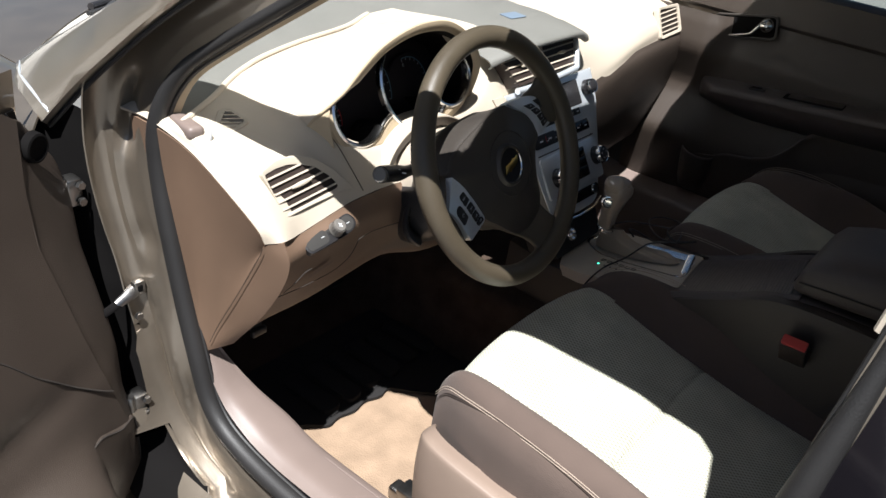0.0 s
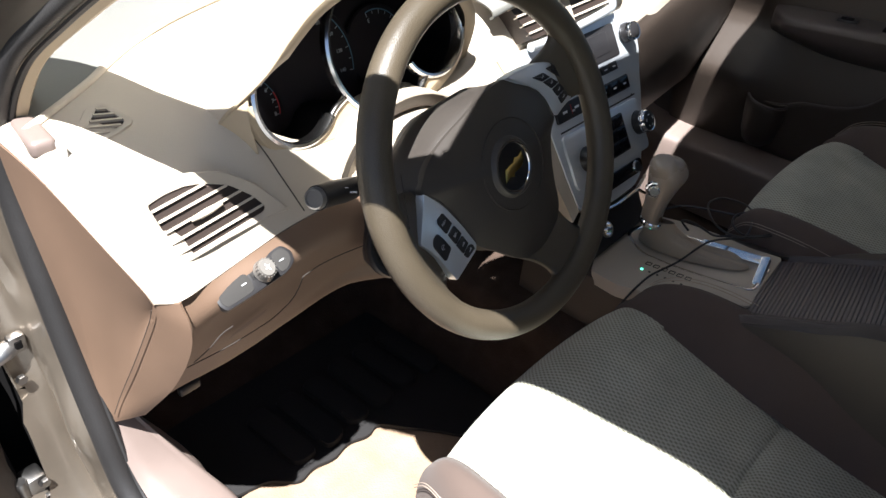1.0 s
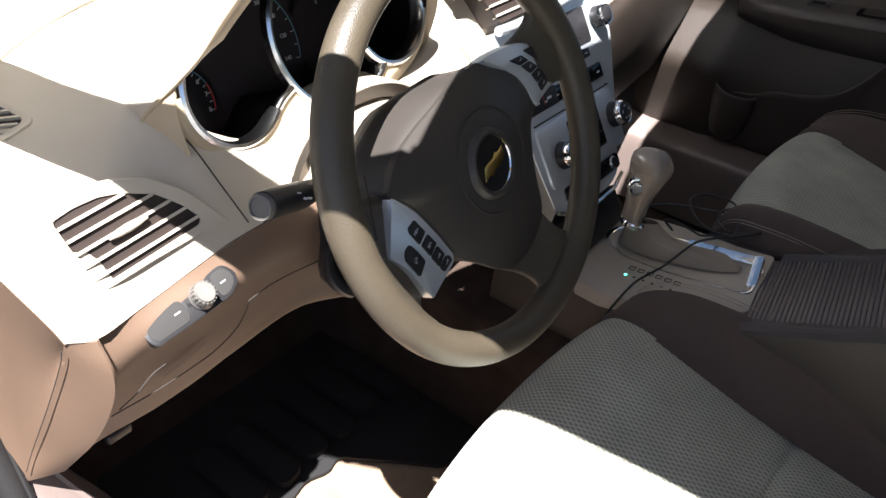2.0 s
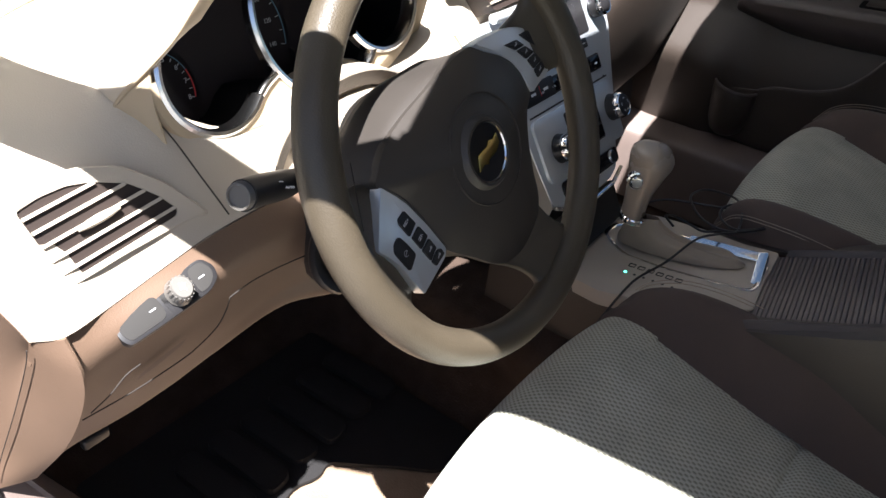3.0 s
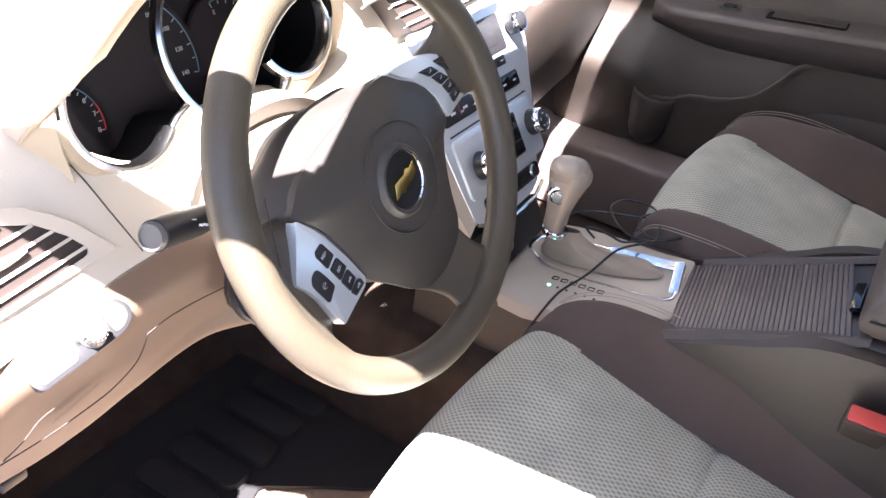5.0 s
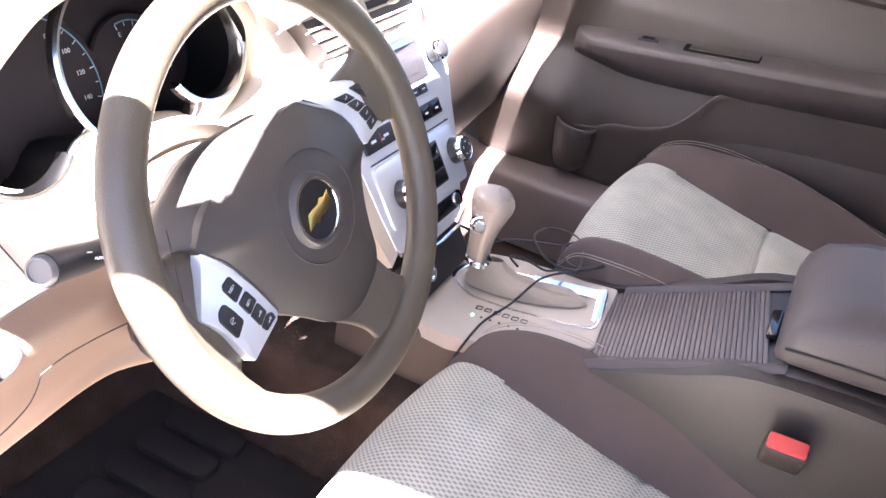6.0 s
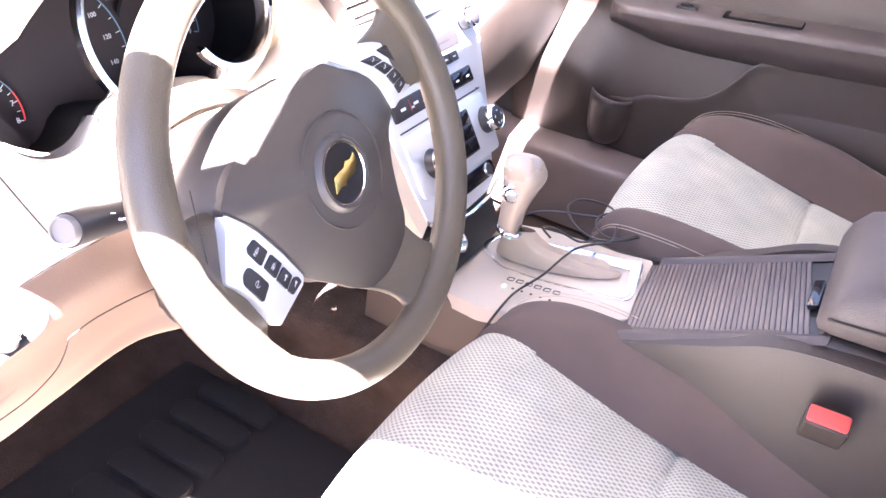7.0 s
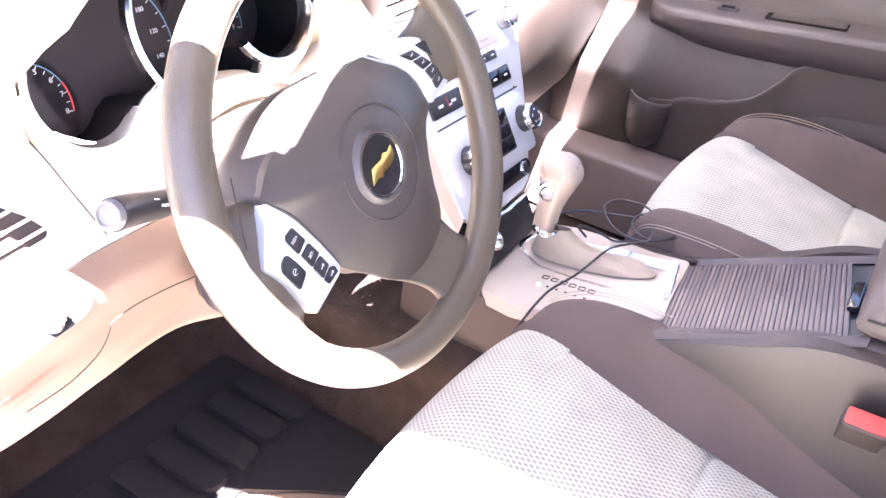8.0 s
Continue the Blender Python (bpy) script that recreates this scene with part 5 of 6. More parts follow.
part("dial_ring", lathe([(.0080, .0058), (.0092, .0052), (.0098, .003)], at(ST, .074, -.061), 24), CHROME, slot)
rk = part("radio_knob", lathe([(0, .024), (.0115, .024), (.0142, .022), (.0150, .018), (.0155, .004)], at(ST, .142, .140), 36), BLACK, stack, "black volume knob with a chrome collar")
part("collar", lathe([(.0125, .0232), (.0140, .0234), (.0152, .0195), (.0156, .0160)], at(ST, .142, .140), 36), CHROME, rk)
part("trim_line", tube([ST @ Vector((u, v, .001)) for u, v in ((-.088, -.074), (-.05, -.092), (.0, -.097), (.06, -.095), (.092, -.083))], .0028, 8), CHROME, stack, "thin chrome line under the stack")
part("cubby", slab(rounded([(-.085, -.16), (.09, -.155), (.095, -.10), (-.09, -.095)], .008), .06, ST, 0, -.020), BLACK, stack, "dark open cubby")
part("socket", lathe([(0, -.014), (.010, -.014), (.011, -.006), (.0135, -.006), (.0145, -.010), (.0145, -.02)], at(ST, -.03, -.125, .0), 24), CHROME, stack, "power socket with a chrome rim")

# twin vents above the radio with a beige post between them
VM = at(ST, 0, 0, .010)
for o, tab in (([(-.126, .250), (-.090, .184), (-.012, .186), (-.012, .258)], (-.070, -.040, .218)), ([(.014, .258), (.014, .187), (.112, .193), (.140, .252)], (.060, .090, .222))):
    o = rounded(o, .004)
    air_vent("air_vent", o, VM, 5, .02, .0135, .1935, stack, tab, .03)
part("vent_post", slab(rectangle(-.011, .182, .013, .262, .003), .014, VM, .002, .003), CASHMERE, stack, "beige post between the centre vents")
part("vent_bar", tube(crom([VM @ Vector(p) for p in ((-.100, .176, 0), (-.06, .175, .002), (0, .177, .002), (.06, .180, .002), (.116, .184, 0))], 20), .0065, 10), SILVER, stack, "silver bar under the centre vents")
part("vent_bar", tube(crom([VM @ Vector(p) for p in ((.118, .185, 0), (.131, .215, .001), (.148, .255, -.002))], 14), .0065, 10), SILVER, stack)
part("brow", thick(grid(surface([[(-.155, .280, .972), (-.07, .275, .994), (MID, .272, .999), (.12, .275, .994), (.205, .280, .972)], [(-.152, .222, .962), (-.07, .200, .986), (MID, .196, .990), (.12, .200, .986), (.202, .222, .962)], [(-.150, .210, .950), (-.07, .188, .975), (MID, .184, .979), (.12, .188, .975), (.200, .210, .950)], [(-.148, .216, .943), (-.07, .200, .968), (MID, .198, .971), (.12, .200, .968), (.198, .216, .943)]], 30, 14)), .003), DEFROST, stack, "grey-beige brow above the centre vents")
solid("airbag_notice", slab(rectangle(-.024, -.016, .024, .016, .003), .001, frame_of((.030, .298, .9995), (1, -.1, 0), (.1, 1, .03)), 0, .0008), NOTICE, "small blue and white notice on the dashboard", "label")
sensor = thing("sun_sensor", (.03, .50, .990), "small dark dome sensor on the dashboard top", "sensor")
part("sensor_dome", lathe([(0, .007), (.008, .006), (.012, .002), (.013, 0)], frame_of((.03, .50, .988), (1, 0, 0), (0, 1, 0)), 20), BLACK, sensor)
# passenger vent
PV = frame_of((.648, .234, .924), (1, -.02, .03), (0, .42, .9))
pout = rounded([(-.045, -.030), (.050, -.026), (.056, .030), (-.036, .034)], .006)
air_vent("air_vent", pout, PV, 5, .03, .0112, -.0215, dash, None, .02)
part("vent_surround", frame_ring(rounded([(-.056, -.037), (.060, -.033), (.066, .037), (-.046, .041)], .008), pout, PV, .014, .004), CASHMERE, dash)

# ---- centre console ----
console = thing("centre_console", (MID, -.15, .32), "beige and brown centre console between the seats", "centre console")


def deck(y):
    return .612 + .2 * (-.044 - y)


# side walls
for sgn in (-1, 1):
    wall = []
    for y, x0, zt in ((.14, .115, .60), (.02, .118, deck(.02) - .008), (-.10, .112, deck(-.1) - .008), (-.205, .106, .646), (-.30, .113, .692), (-.40, .118, .736), (-.62, .12, .745)):
        if sgn < 0 and y < -.15:
            x0 += .022
        wall.append([Vector((MID + sgn * (x0 - .030), y, zt + .001)), Vector((MID + sgn * (x0 - .006), y, zt - .002)), Vector((MID + sgn * x0, y, zt - .016)), Vector((MID + sgn * (x0 + .004), y, zt - .10)), Vector((MID + sgn * (x0 + .018), y, zt - .24)), Vector((MID + sgn * (x0 + .03), y, .31))])
    part("side_wall", thick(grid(surface(wall, 18, 40)), .004), DARKCOCOA, console, "brown console side")
# shifter deck
DK = frame_of((0, -.044, .612), (1, 0, 0), (0, 1, -.2))
deck_outline = [(-.105, .015), (-.090, .066), (-.05, .085), (.05, .095), (.125, .092), (.128, .03), (.118, -.04), (.102, -.10), (.098, -.150), (.0, -.158), (-.055, -.166), (-.072, -.120), (-.098, -.055)]
part("shifter_deck", slab(rounded(deck_outline, .008), .022, DK, .003, .0), CASHMERE, console, "beige shifter deck")
boot_ring = rounded([(.080, .078), (.045, .085), (.022, .065), (-.006, .030), (-.016, -.030), (-.020, -.100), (-.020, -.155), (.055, -.150), (.072, -.130), (.080, -.04), (.086, .04)], .014)
inner_ring = [(u * .90 + .0032, v * .945 - .003) for u, v in boot_ring]
part("chrome_surround", frame_ring(boot_ring, inner_ring, DK, .004, .0022), CHROME, console, "bright trim round the gear lever boot")
for name, u, v, way, tilt, length, width in (("bright_bar", .0600, -.0915, (0, 1, -.2), (-.55, .10, .83), .104, .0135), ("bright_corner", .0215, -.1455, (1, .16, .2), (-.36, .30, .88), .072, .0125)):
    tilt = Vector(tilt).normalized()
    way = Vector(way)
    way = (way - tilt * way.dot(tilt)).normalized()
    bar = frame_of(tuple(DK @ Vector((u, v, .0085 if name == "bright_bar" else .0060))), tuple(way), tuple(tilt.cross(way)))
    part(name, slab(rectangle(-length / 2, -width / 2, length / 2, width / 2, .003, 4), .008, bar, .001, .001), RINGCHROME, console, "polished sloping trim at the gear lever boot")
for k in range(6):
    q = at(DK, -.0265 - .0016 * k, .004 - .0136 * k, 0, 0)
    part("gear_mark", frame_ring(rectangle(-.0042, -.0048, .0042, .0048, .0015), rectangle(-.0030, -.0036, .0030, .0036, .001), q, .001, .0010), BLACK, console)
    part("gear_light", lathe([(0, .0008), (.0017, .0008), (.0020, 0)], at(q, -.0195, .001), 12), GREENLED if k == 0 else BLACK, console)
# roller-shutter slats


def tam(y):
    return .648 + .48 * (-.206 - y)


for k in range(35):
    y = -.2090 - .00520 * k
    part("slat", slab([(-.084, -.0024), (.090, -.0024 + .0230), (.090, .0024 + .0230), (-.084, .0024)], .006, frame_of((0, y - .0045, tam(y) - .0015), (1, 0, 0), (0, 1, -.48)), .0003, .0015), SLATMAT, console)
part("shutter_bed", thick(grid([[Vector((-.085, y, tam(y) - .006)), Vector((.092, y + .0085, tam(y + .0085) - .006))] for y in (-.204, -.25, -.30, -.35, -.405)]), .003), BLACK, console)
for x0, x1 in ((-.100, -.086), (.093, .106)):
    part("shutter_rail", thick(grid(surface([[(x0, y, tam(y) - .004), ((x0 + x1) / 2, y, tam(y) + .003), (x1, y, tam(y) + .001)] for y in (-.200, -.27, -.34, -.41)], 7, 12)), .004), ARMPAD, console)
part("shutter_pull", slab(rectangle(-.030, -.006, .030, .006, .003), .006, frame_of((.0, -.3865, tam(-.384) + .003), (1, 0, 0), (0, 1, -.48)), .001, .002), GLOSSBLACK, console, "dark finger pull of the shutter")
# armrest
arm_rows = []
for y, zl, zh, w in ((-.392, .752, .768, .098), (-.396, .742, .790, .104), (-.410, .738, .812, .108), (-.45, .740, .828, .110), (-.56, .748, .850, .110), (-.70, .752, .856, .110)):
    c = MID * .4
    ring = []
    for j in range(24):
        a = 2 * math.pi * j / 24
        cc, ss = math.cos(a), math.sin(a)
        ring.append(Vector((c + w * math.copysign(abs(cc) ** .45, cc), y, (zl + zh) / 2 + (zh - zl) / 2 * math.copysign(abs(ss) ** .55, ss))))
    arm_rows.append(ring)
armrest = thing("armrest", (MID, -.55, .74), "brown padded armrest lid on the centre console", "armrest")
part("pad", grid(arm_rows, wrap=True, caps=True), ARMPAD, armrest, "brown soft armrest pad")
part("seam", tube([(-.099, -.40, .770), (-.1005, -.45, .776), (-.1005, -.6, .786)], .0014, 6), SEAM, armrest)
part("box", block(-.098, .118, -.70, -.40, .50, .745, .012, 3), DARKCOCOA, armrest)

# gear lever
gear = thing("gear_lever", (.02, -.03, .61), "taupe gear lever with chrome button and pleated boot", "gear lever")
axis = [Vector((.010, -.012, .658)), Vector((.010, -.014, .690)), Vector((.011, -.018, .722)), Vector((.013, -.020, .744)), Vector((.012, -.018, .760)), Vector((.012, -.018, .769)), Vector((.012, -.018, .7725))]
prof = [(.0140, .0150), (.0150, .0165), (.0190, .0230), (.0240, .0290), (.0215, .0255), (.0130, .0155), (.0030, .0035)]
rows_ = []
fine = crom(axis, 26)
pf = crom([(a, b, 0) for a, b in prof], 26)
for p, q in zip(fine, pf):
    rows_.append([p + Vector((q.x * math.cos(a), q.y * math.sin(a) - .004 * math.cos(2 * a), 0)) for a in [2 * math.pi * j / 24 for j in range(24)]])
part("grip", grid(rows_, wrap=True, caps=True), BROWNGLOSS, gear, "taupe moulded gear knob")
BT = frame_of((-.007, -.011, .722), (.45, -.89, 0), (0, .1, 1))
btn = part("release_button", lathe([(0, .008), (.0065, .0078), (.0085, .006), (.009, .002), (.009, -.004)], BT, 24), CHROME, gear, "chrome release button")
part("button_collar", lathe([(.0095, -.002), (.0105, .0035), (.0125, .0030), (.0135, -.003)], BT, 28), CHROME, btn)
part("chrome_band", lathe([(.0150, -.004), (.0172, -.003), (.0176, .003), (.0160, .005)], frame_of((.010, -.012, .659), (1, 0, 0), (0, 1, .10)) @ Matrix.Diagonal((1, 1.08, 1, 1)), 32), CHROME, gear, "chrome band under the knob")
rows_ = []
for f, w, d in ((0, 1.0, 0), (.14, .95, .005), (.28, .84, .010), (.42, .68, .015), (.56, .52, .021), (.70, .40, .029), (.85, .32, .040), (1.0, .28, .050)):
    ring = []
    for j in range(40):
        a = 2 * math.pi * j / 40
        u, v = .036 + .029 * math.cos(a), -.034 + .090 * math.sin(a)
        tu, tv = .011, .032
        ruffle = 1 + .13 * math.sin(7 * a + 5 * f) * (1 - abs(2 * f - 1)) + .05 * math.sin(3 * a - 9 * f) * (1 - abs(2 * f - 1))
        ring.append(DK @ Vector((tu + (u - tu) * w * ruffle, tv + (v - tv) * w * ruffle, .003 + d)))
    rows_.append(ring)
part("boot", grid([crom([r[j] for r in rows_], 18) for j in range(40)] + [crom([r[0] for r in rows_], 18)]), BOOT, gear, "pleated cream leatherette boot")

# cable that lies over the console
cable = thing("charging_cable", (.08, -.09, .62), "thin black charging cable looped over the console", "cable")
path = [(-.135, -.050, .585), (-.113, -.058, .612), (-.085, -.060, .6195), (-.061, -.064, .624), (-.021, -.080, .634), (.02, -.093, .650), (.041, -.102, .654), (.075, -.118, .650), (.100, -.128, .645), (.135, -.122, .650), (.175, -.105, .648), (.200, -.080, .640), (.205, -.045, .632), (.175, -.035, .632), (.140, -.050, .636), (.105, -.080, .640), (.095, -.115, .643), (.115, -.150, .650), (.150, -.172, .655), (.180, -.172, .655), (.200, -.150, .650), (.190, -.115, .645), (.160, -.090, .642), (.130, -.095, .640), (.105, -.125, .645), (.125, -.155, .652), (.165, -.160, .650), (.175, -.125, .640), (.160, -.060, .632), (.140, -.010, .628), (.115, .02, .618), (.10, .06, .607), (.06, .10, .625), (.02, .13, .65)]
part("lead", tube(crom(path, 190), .0017, 8), BLACK, cable)
part("loose_loop", tube(crom([(.058, -.055, .640), (.060, -.040, .650), (.075, -.050, .646), (.080, -.070, .640), (.078, -.090, .639), (.090, -.110, .643)], 40), .0017, 8), BLACK, cable)


# ---- seats ----
SEAT_X = -.340


def car_seat():
    seat = thing("bucket_seat", (SEAT_X, -.28, .31), "bucket seat, woven grey-beige insert, dark brown bolsters, partly in sun", "seat", "front seats")
    cx = SEAT_X

    # insert: rows from the back to the front edge and down over it
    prof = [(-.62, .538), (-.50, .548), (-.40, .560), (-.335, .571), (-.318, .5685), (-.30, .576), (-.20, .600), (-.12, .620), (-.08, .6245), (-.055, .617), (-.040, .595), (-.034, .560), (-.040, .51), (-.060, .45)]
    pr = crom([(0, a, b) for a, b in prof], 60)
    rows_ = []
    for p in pr:
        row = []
        for s in [k / 12 for k in range(-12, 13)]:
            crown = .012 * (1 - s * s) - (.006 * (abs(s) ** 6))
            back = -.014 * s * s if p.y > -.12 else 0
            row.append(Vector((cx + (s * .181 if s < 0 else s * .203), p.y + back, p.z + crown - .010 + (.008 * s if s > 0 else 0))))
        rows_.append(row)
    part("cushion_insert", thick(grid(rows_), .006), INSERT, seat, "woven grey-beige cushion centre")
    seam_y = -.318
    part("cross_seam", tube([(cx + (s * .18 if s < 0 else s * .202), seam_y, .5605 + .012 * (1 - s * s)) for s in [k / 10 for k in range(-10, 11)]], .0010, 6), INSERT, seat)
    for sgn in (-1, 1):
        prof_b = [(-.62, .575, .550), (-.50, .600, .556), (-.40, .630, .570), (-.30, .652, .590), (-.20, .664, .606), (-.13, .661, .618), (-.085, .646, .620), (-.060, .614, .606), (-.052, .575, .575), (-.060, .52, .52), (-.075, .46, .46)]
        rows_ = []
        for y, zt, zi in prof_b:
            f = max(0.0, min(1.0, (-.05 - y) / .13))
            taper = 1 - .45 * max(0.0, min(1.0, (-.22 - y) / .4))
            wide = taper * .066 + taper * .052 * math.sin(f * math.pi / 2)
            edge_x = .181
            if sgn < 0:
                wide *= .78 - .14 * max(0.0, min(1.0, (y + .20) / .12))
            else:
                # the side next to the console is narrower and lower
                edge_x, wide, zt = .203, wide * .82, zt - .014 * min(1, max(0, (.30 + y) / .1))
                zi += .006
            low_ = min(zt - .02, .455)
            rows_.append([(cx + sgn * (edge_x - .015), y, zi - .022), (cx + sgn * (edge_x - .001), y, zi - .002), (cx + sgn * (edge_x + wide * .40), y, zt - .002), (cx + sgn * (edge_x + wide * .72), y, zt - .003),
                          (cx + sgn * (edge_x + wide * .95), y - .004, zt - .030), (cx + sgn * (edge_x + wide), y - .006, zt - .075 if zt > .56 else zt - .03), (cx + sgn * (edge_x - .003 + wide * .90), y - .010, low_)])
        part("side_bolster", thick(grid(surface(rows_, 24, 46)), .005), BOLSTER, seat, "dark brown cloth side bolster")
        for off in (.046, .052):
            ln = crom([(cx + sgn * (edge_x + (.066 + .052 * math.sin(max(0, min(1, (-.05 - y) / .13)) * math.pi / 2)) * (.78 if sgn < 0 else .82) * .86), y, zt - .0145 + (.049 - off) * .8) for y, zt, zi in prof_b[:8]], 40)
            part("stitch", tube(ln, .0006, 5), THREAD, seat)
    # plastic base trim round the cushion
    base = []
    for y, x0, zt in ((-.62, .292, .51), (-.40, .296, .535), (-.25, .298, .550), (-.14, .294, .556), (-.085, .278, .552), (-.062, .24, .530), (-.055, .16, .49), (-.054, 0, .47)):
        base.append((y, x0, zt))
    for sgn in (-1, 1):
        rows_ = [[(cx + sgn * (x - .03), y, zt + .002), (cx + sgn * (x - .008), y + .002, zt + .004), (cx + sgn * x, y + .004, zt - .008), (cx + sgn * (x + .002), y + .005, zt - .08), (cx + sgn * (x - .006), y + .002, .345)] for y, x, zt in base]
        part("base_trim", thick(grid(surface(rows_, 18, 44)), .004), SEATPLASTIC, seat, "taupe plastic seat base cover")
        part("seat_rail", block(cx + sgn * .20 - .018, cx + sgn * .20 + .018, -.60, .0, .308, .345, .004), STEEL, seat, "steel seat rail")
    part("frame", block(cx - .24, cx + .24, -.60, -.10, .33, .47, .02, 3), BLACK, seat)
    part("rail_end", block(cx - .218, cx - .188, -.012, .018, .312, .338, .006, 3), STEEL, seat)
    # backrest
    br = []
    for h, w, d in ((0, .20, .07), (.10, .21, .075), (.25, .22, .08), (.42, .21, .07), (.56, .17, .055), (.60, .12, .03)):
        y0 = -.60 - h * .40
        z0 = .55 + h * .95
        br.append([Vector((cx + w * math.copysign(abs(math.cos(a)) ** .6, math.cos(a)), y0 + d * math.copysign(abs(math.sin(a)) ** .7, math.sin(a)), z0)) for a in [2 * math.pi * j / 24 for j in range(24)]])
    part("backrest", grid(br, wrap=True, caps=True), BOLSTER, seat, "dark brown cloth backrest")
    return seat


driver = car_seat()
passenger = copy_thing(driver, pose(SEAT_X + .714, -.308, .326))
tagged(passenger, "bucket seat, woven grey-beige insert, dark brown bolsters, in shade", "seat", "front seats")

buckle = thing("seat_belt_buckle", (-.125, -.43, .60), "red release button of a dark seat belt buckle beside the cushion", "buckle")
BK = frame_of((-.150, -.436, .695), (0, -1, .05), (.8, .08, .55))
part("housing", slab(rectangle(-.0215, -.0115, .0215, .0105, .004), .05, BK, .002, -.001), DARKCOCOA, buckle, "dark brown buckle housing")
part("button", slab(rectangle(-.0195, -.0085, .0195, .0080, .003), .008, BK, .0015, .004), REDPLASTIC, buckle, "red push button")

# ---- floor mat, pedals and release lever ----
mat = thing("floor_mat", (-.38, .30, .31), "black rubber floor mat with rounded raised pads", "floor mat")
FM = frame_of((0, 0, .312), (1, 0, 0), (0, 1, 0))
# the ragged rear edge is drawn along the shadow's line on the carpet
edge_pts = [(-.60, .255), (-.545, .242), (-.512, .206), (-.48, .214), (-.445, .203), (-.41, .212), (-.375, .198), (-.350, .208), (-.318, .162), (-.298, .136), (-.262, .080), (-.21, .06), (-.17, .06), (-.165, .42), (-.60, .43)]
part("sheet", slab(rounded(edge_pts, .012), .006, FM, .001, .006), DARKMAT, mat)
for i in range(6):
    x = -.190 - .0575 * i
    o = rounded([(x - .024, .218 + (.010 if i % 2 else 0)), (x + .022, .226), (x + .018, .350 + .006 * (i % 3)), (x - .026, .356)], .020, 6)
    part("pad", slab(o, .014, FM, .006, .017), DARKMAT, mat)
pedal = thing("brake_pedal", (-.34, .50, .40), "dark rubber brake pedal in the footwell", "pedal")
part("pedal_pad", block(-.055, .055, -.03, .03, -.006, .006, .005, 2, pose(-.36, .52, .46, 55, 0, 0)), RUBBER, pedal)
part("pedal_arm", tube([(-.36, .54, .46), (-.36, .60, .58), (-.36, .58, .72)], .006, 8), BLACK, pedal)
gas = thing("accelerator_pedal", (-.24, .52, .36), "dark accelerator pedal in the footwell", "pedal")
part("pedal_pad", block(-.028, .028, -.075, .075, -.006, .006, .005, 2, pose(-.22, .54, .42, 55, 0, 0)), RUBBER, gas)
part("pedal_arm", tube([(-.22, .57, .46), (-.22, .62, .60), (-.22, .60, .72)], .006, 8), BLACK, gas)
lever = thing("bonnet_release", (-.632, .27, .54), "black bonnet release lever under the dashboard", "lever")
part("handle", block(-.652, -.622, .258, .268, .560, .574, .003, 3), BLACK, lever)
part("bracket", block(-.648, -.626, .266, .290, .566, .640, .003), BLACK, lever)


# ---- passenger door ----
pdoor = thing("door_passenger", (.78, -.2, .45), "closed dark brown passenger door with armrest, pocket and chrome handle", "door", kind="structure")


def door_x(y, z):
    """The door panel's inner face."""
    w = max(0.0, min(1.0, (y - .085) / .06))
    w = w * w * (3 - 2 * w)
    front = float(np.interp(z, [.47, .628, .643, .655, .738, .758], [.014, .046, .046, .042, .004, 0.0]))
    upper = float(np.interp(z, [.765, .785, .88, .93], [0.0, .004, .040, .048]))
    return .742 - .020 * math.exp(-((z - .62) / .10) ** 2) * (1 - .6 * w) + .03 * max(0, (z - .86)) / .1 - (front + upper) * w


rows_ = []
for k in range(60):
    z = .47 + (.955 - .47) * k / 59
    rows_.append([Vector((door_x(y, z), y, z)) for y in [.30 - .0225 * j for j in range(45)]])
part("panel", thick(grid(rows_), .004), DARKCOCOA, pdoor, "dark brown door panel")
part("panel_seam", tube([(door_x(y, z) - .001, y, z) for y, z in ((.30, .664), (.27, .659), (.24, .651), (.21, .638), (.18, .624), (.155, .612))], .0016, 6), SEAM, pdoor, "dark joint across the door's front moulding")
part("outer_skin", block(.80, .83, -.72, .32, .35, .95, .004), PAINT, pdoor)
# upper part, up to the window
rows_ = [[Vector((x, y, z)) for y in (.30, .15, 0, -.2, -.4, -.72)] for x, z in ((.772, .955), (.760, .957), (.752, .966), (.756, .995), (.768, 1.04), (.790, 1.05), (.81, 1.05))]
part("upper_trim", thick(grid(rows_), .003), DARKCOCOA, pdoor, "dark brown upper door trim")


def along(y):
    return .787 - .098 * (y - .121)


arm_ = []
for y in (.132, .126, .110, .08, .0, -.15, -.3, -.45, -.6):
    f = max(0.02, min(1, (.136 - y) / .06)) ** .5
    g = min(1.0, .35 + (.132 - y) / .25)
    z = along(y)
    arm_.append([(.752, y, z + .012), (.735, y, z + .014), (.735 - .056 * f, y, z + .007), (.735 - .066 * f, y, z - .004), (.735 - .064 * f, y, z - .014), (.735 - .052 * f, y, z - .018 - .020 * g), (.735 - .024 * f, y, z - .022 - .044 * g), (.744, y, z - .026 - .062 * g)])
part("armrest", thick(grid(surface(arm_, 30, 46)), .004), ARMPAD, pdoor, "soft brown door armrest")
AR = frame_of((.707, -.15, along(-.15) + .0115), (0, -1, .098), (1, 0, .1))
part("pull_cup", slab(rectangle(-.066, -.019, .074, .016, .005), .004, AR, .001, .0015), VOID, pdoor, "dark pull recess in the armrest")
part("pull_floor", slab(rectangle(-.056, -.013, .071, .013, .003), .004, AR, .001, .0028), DARKCOCOA, pdoor)
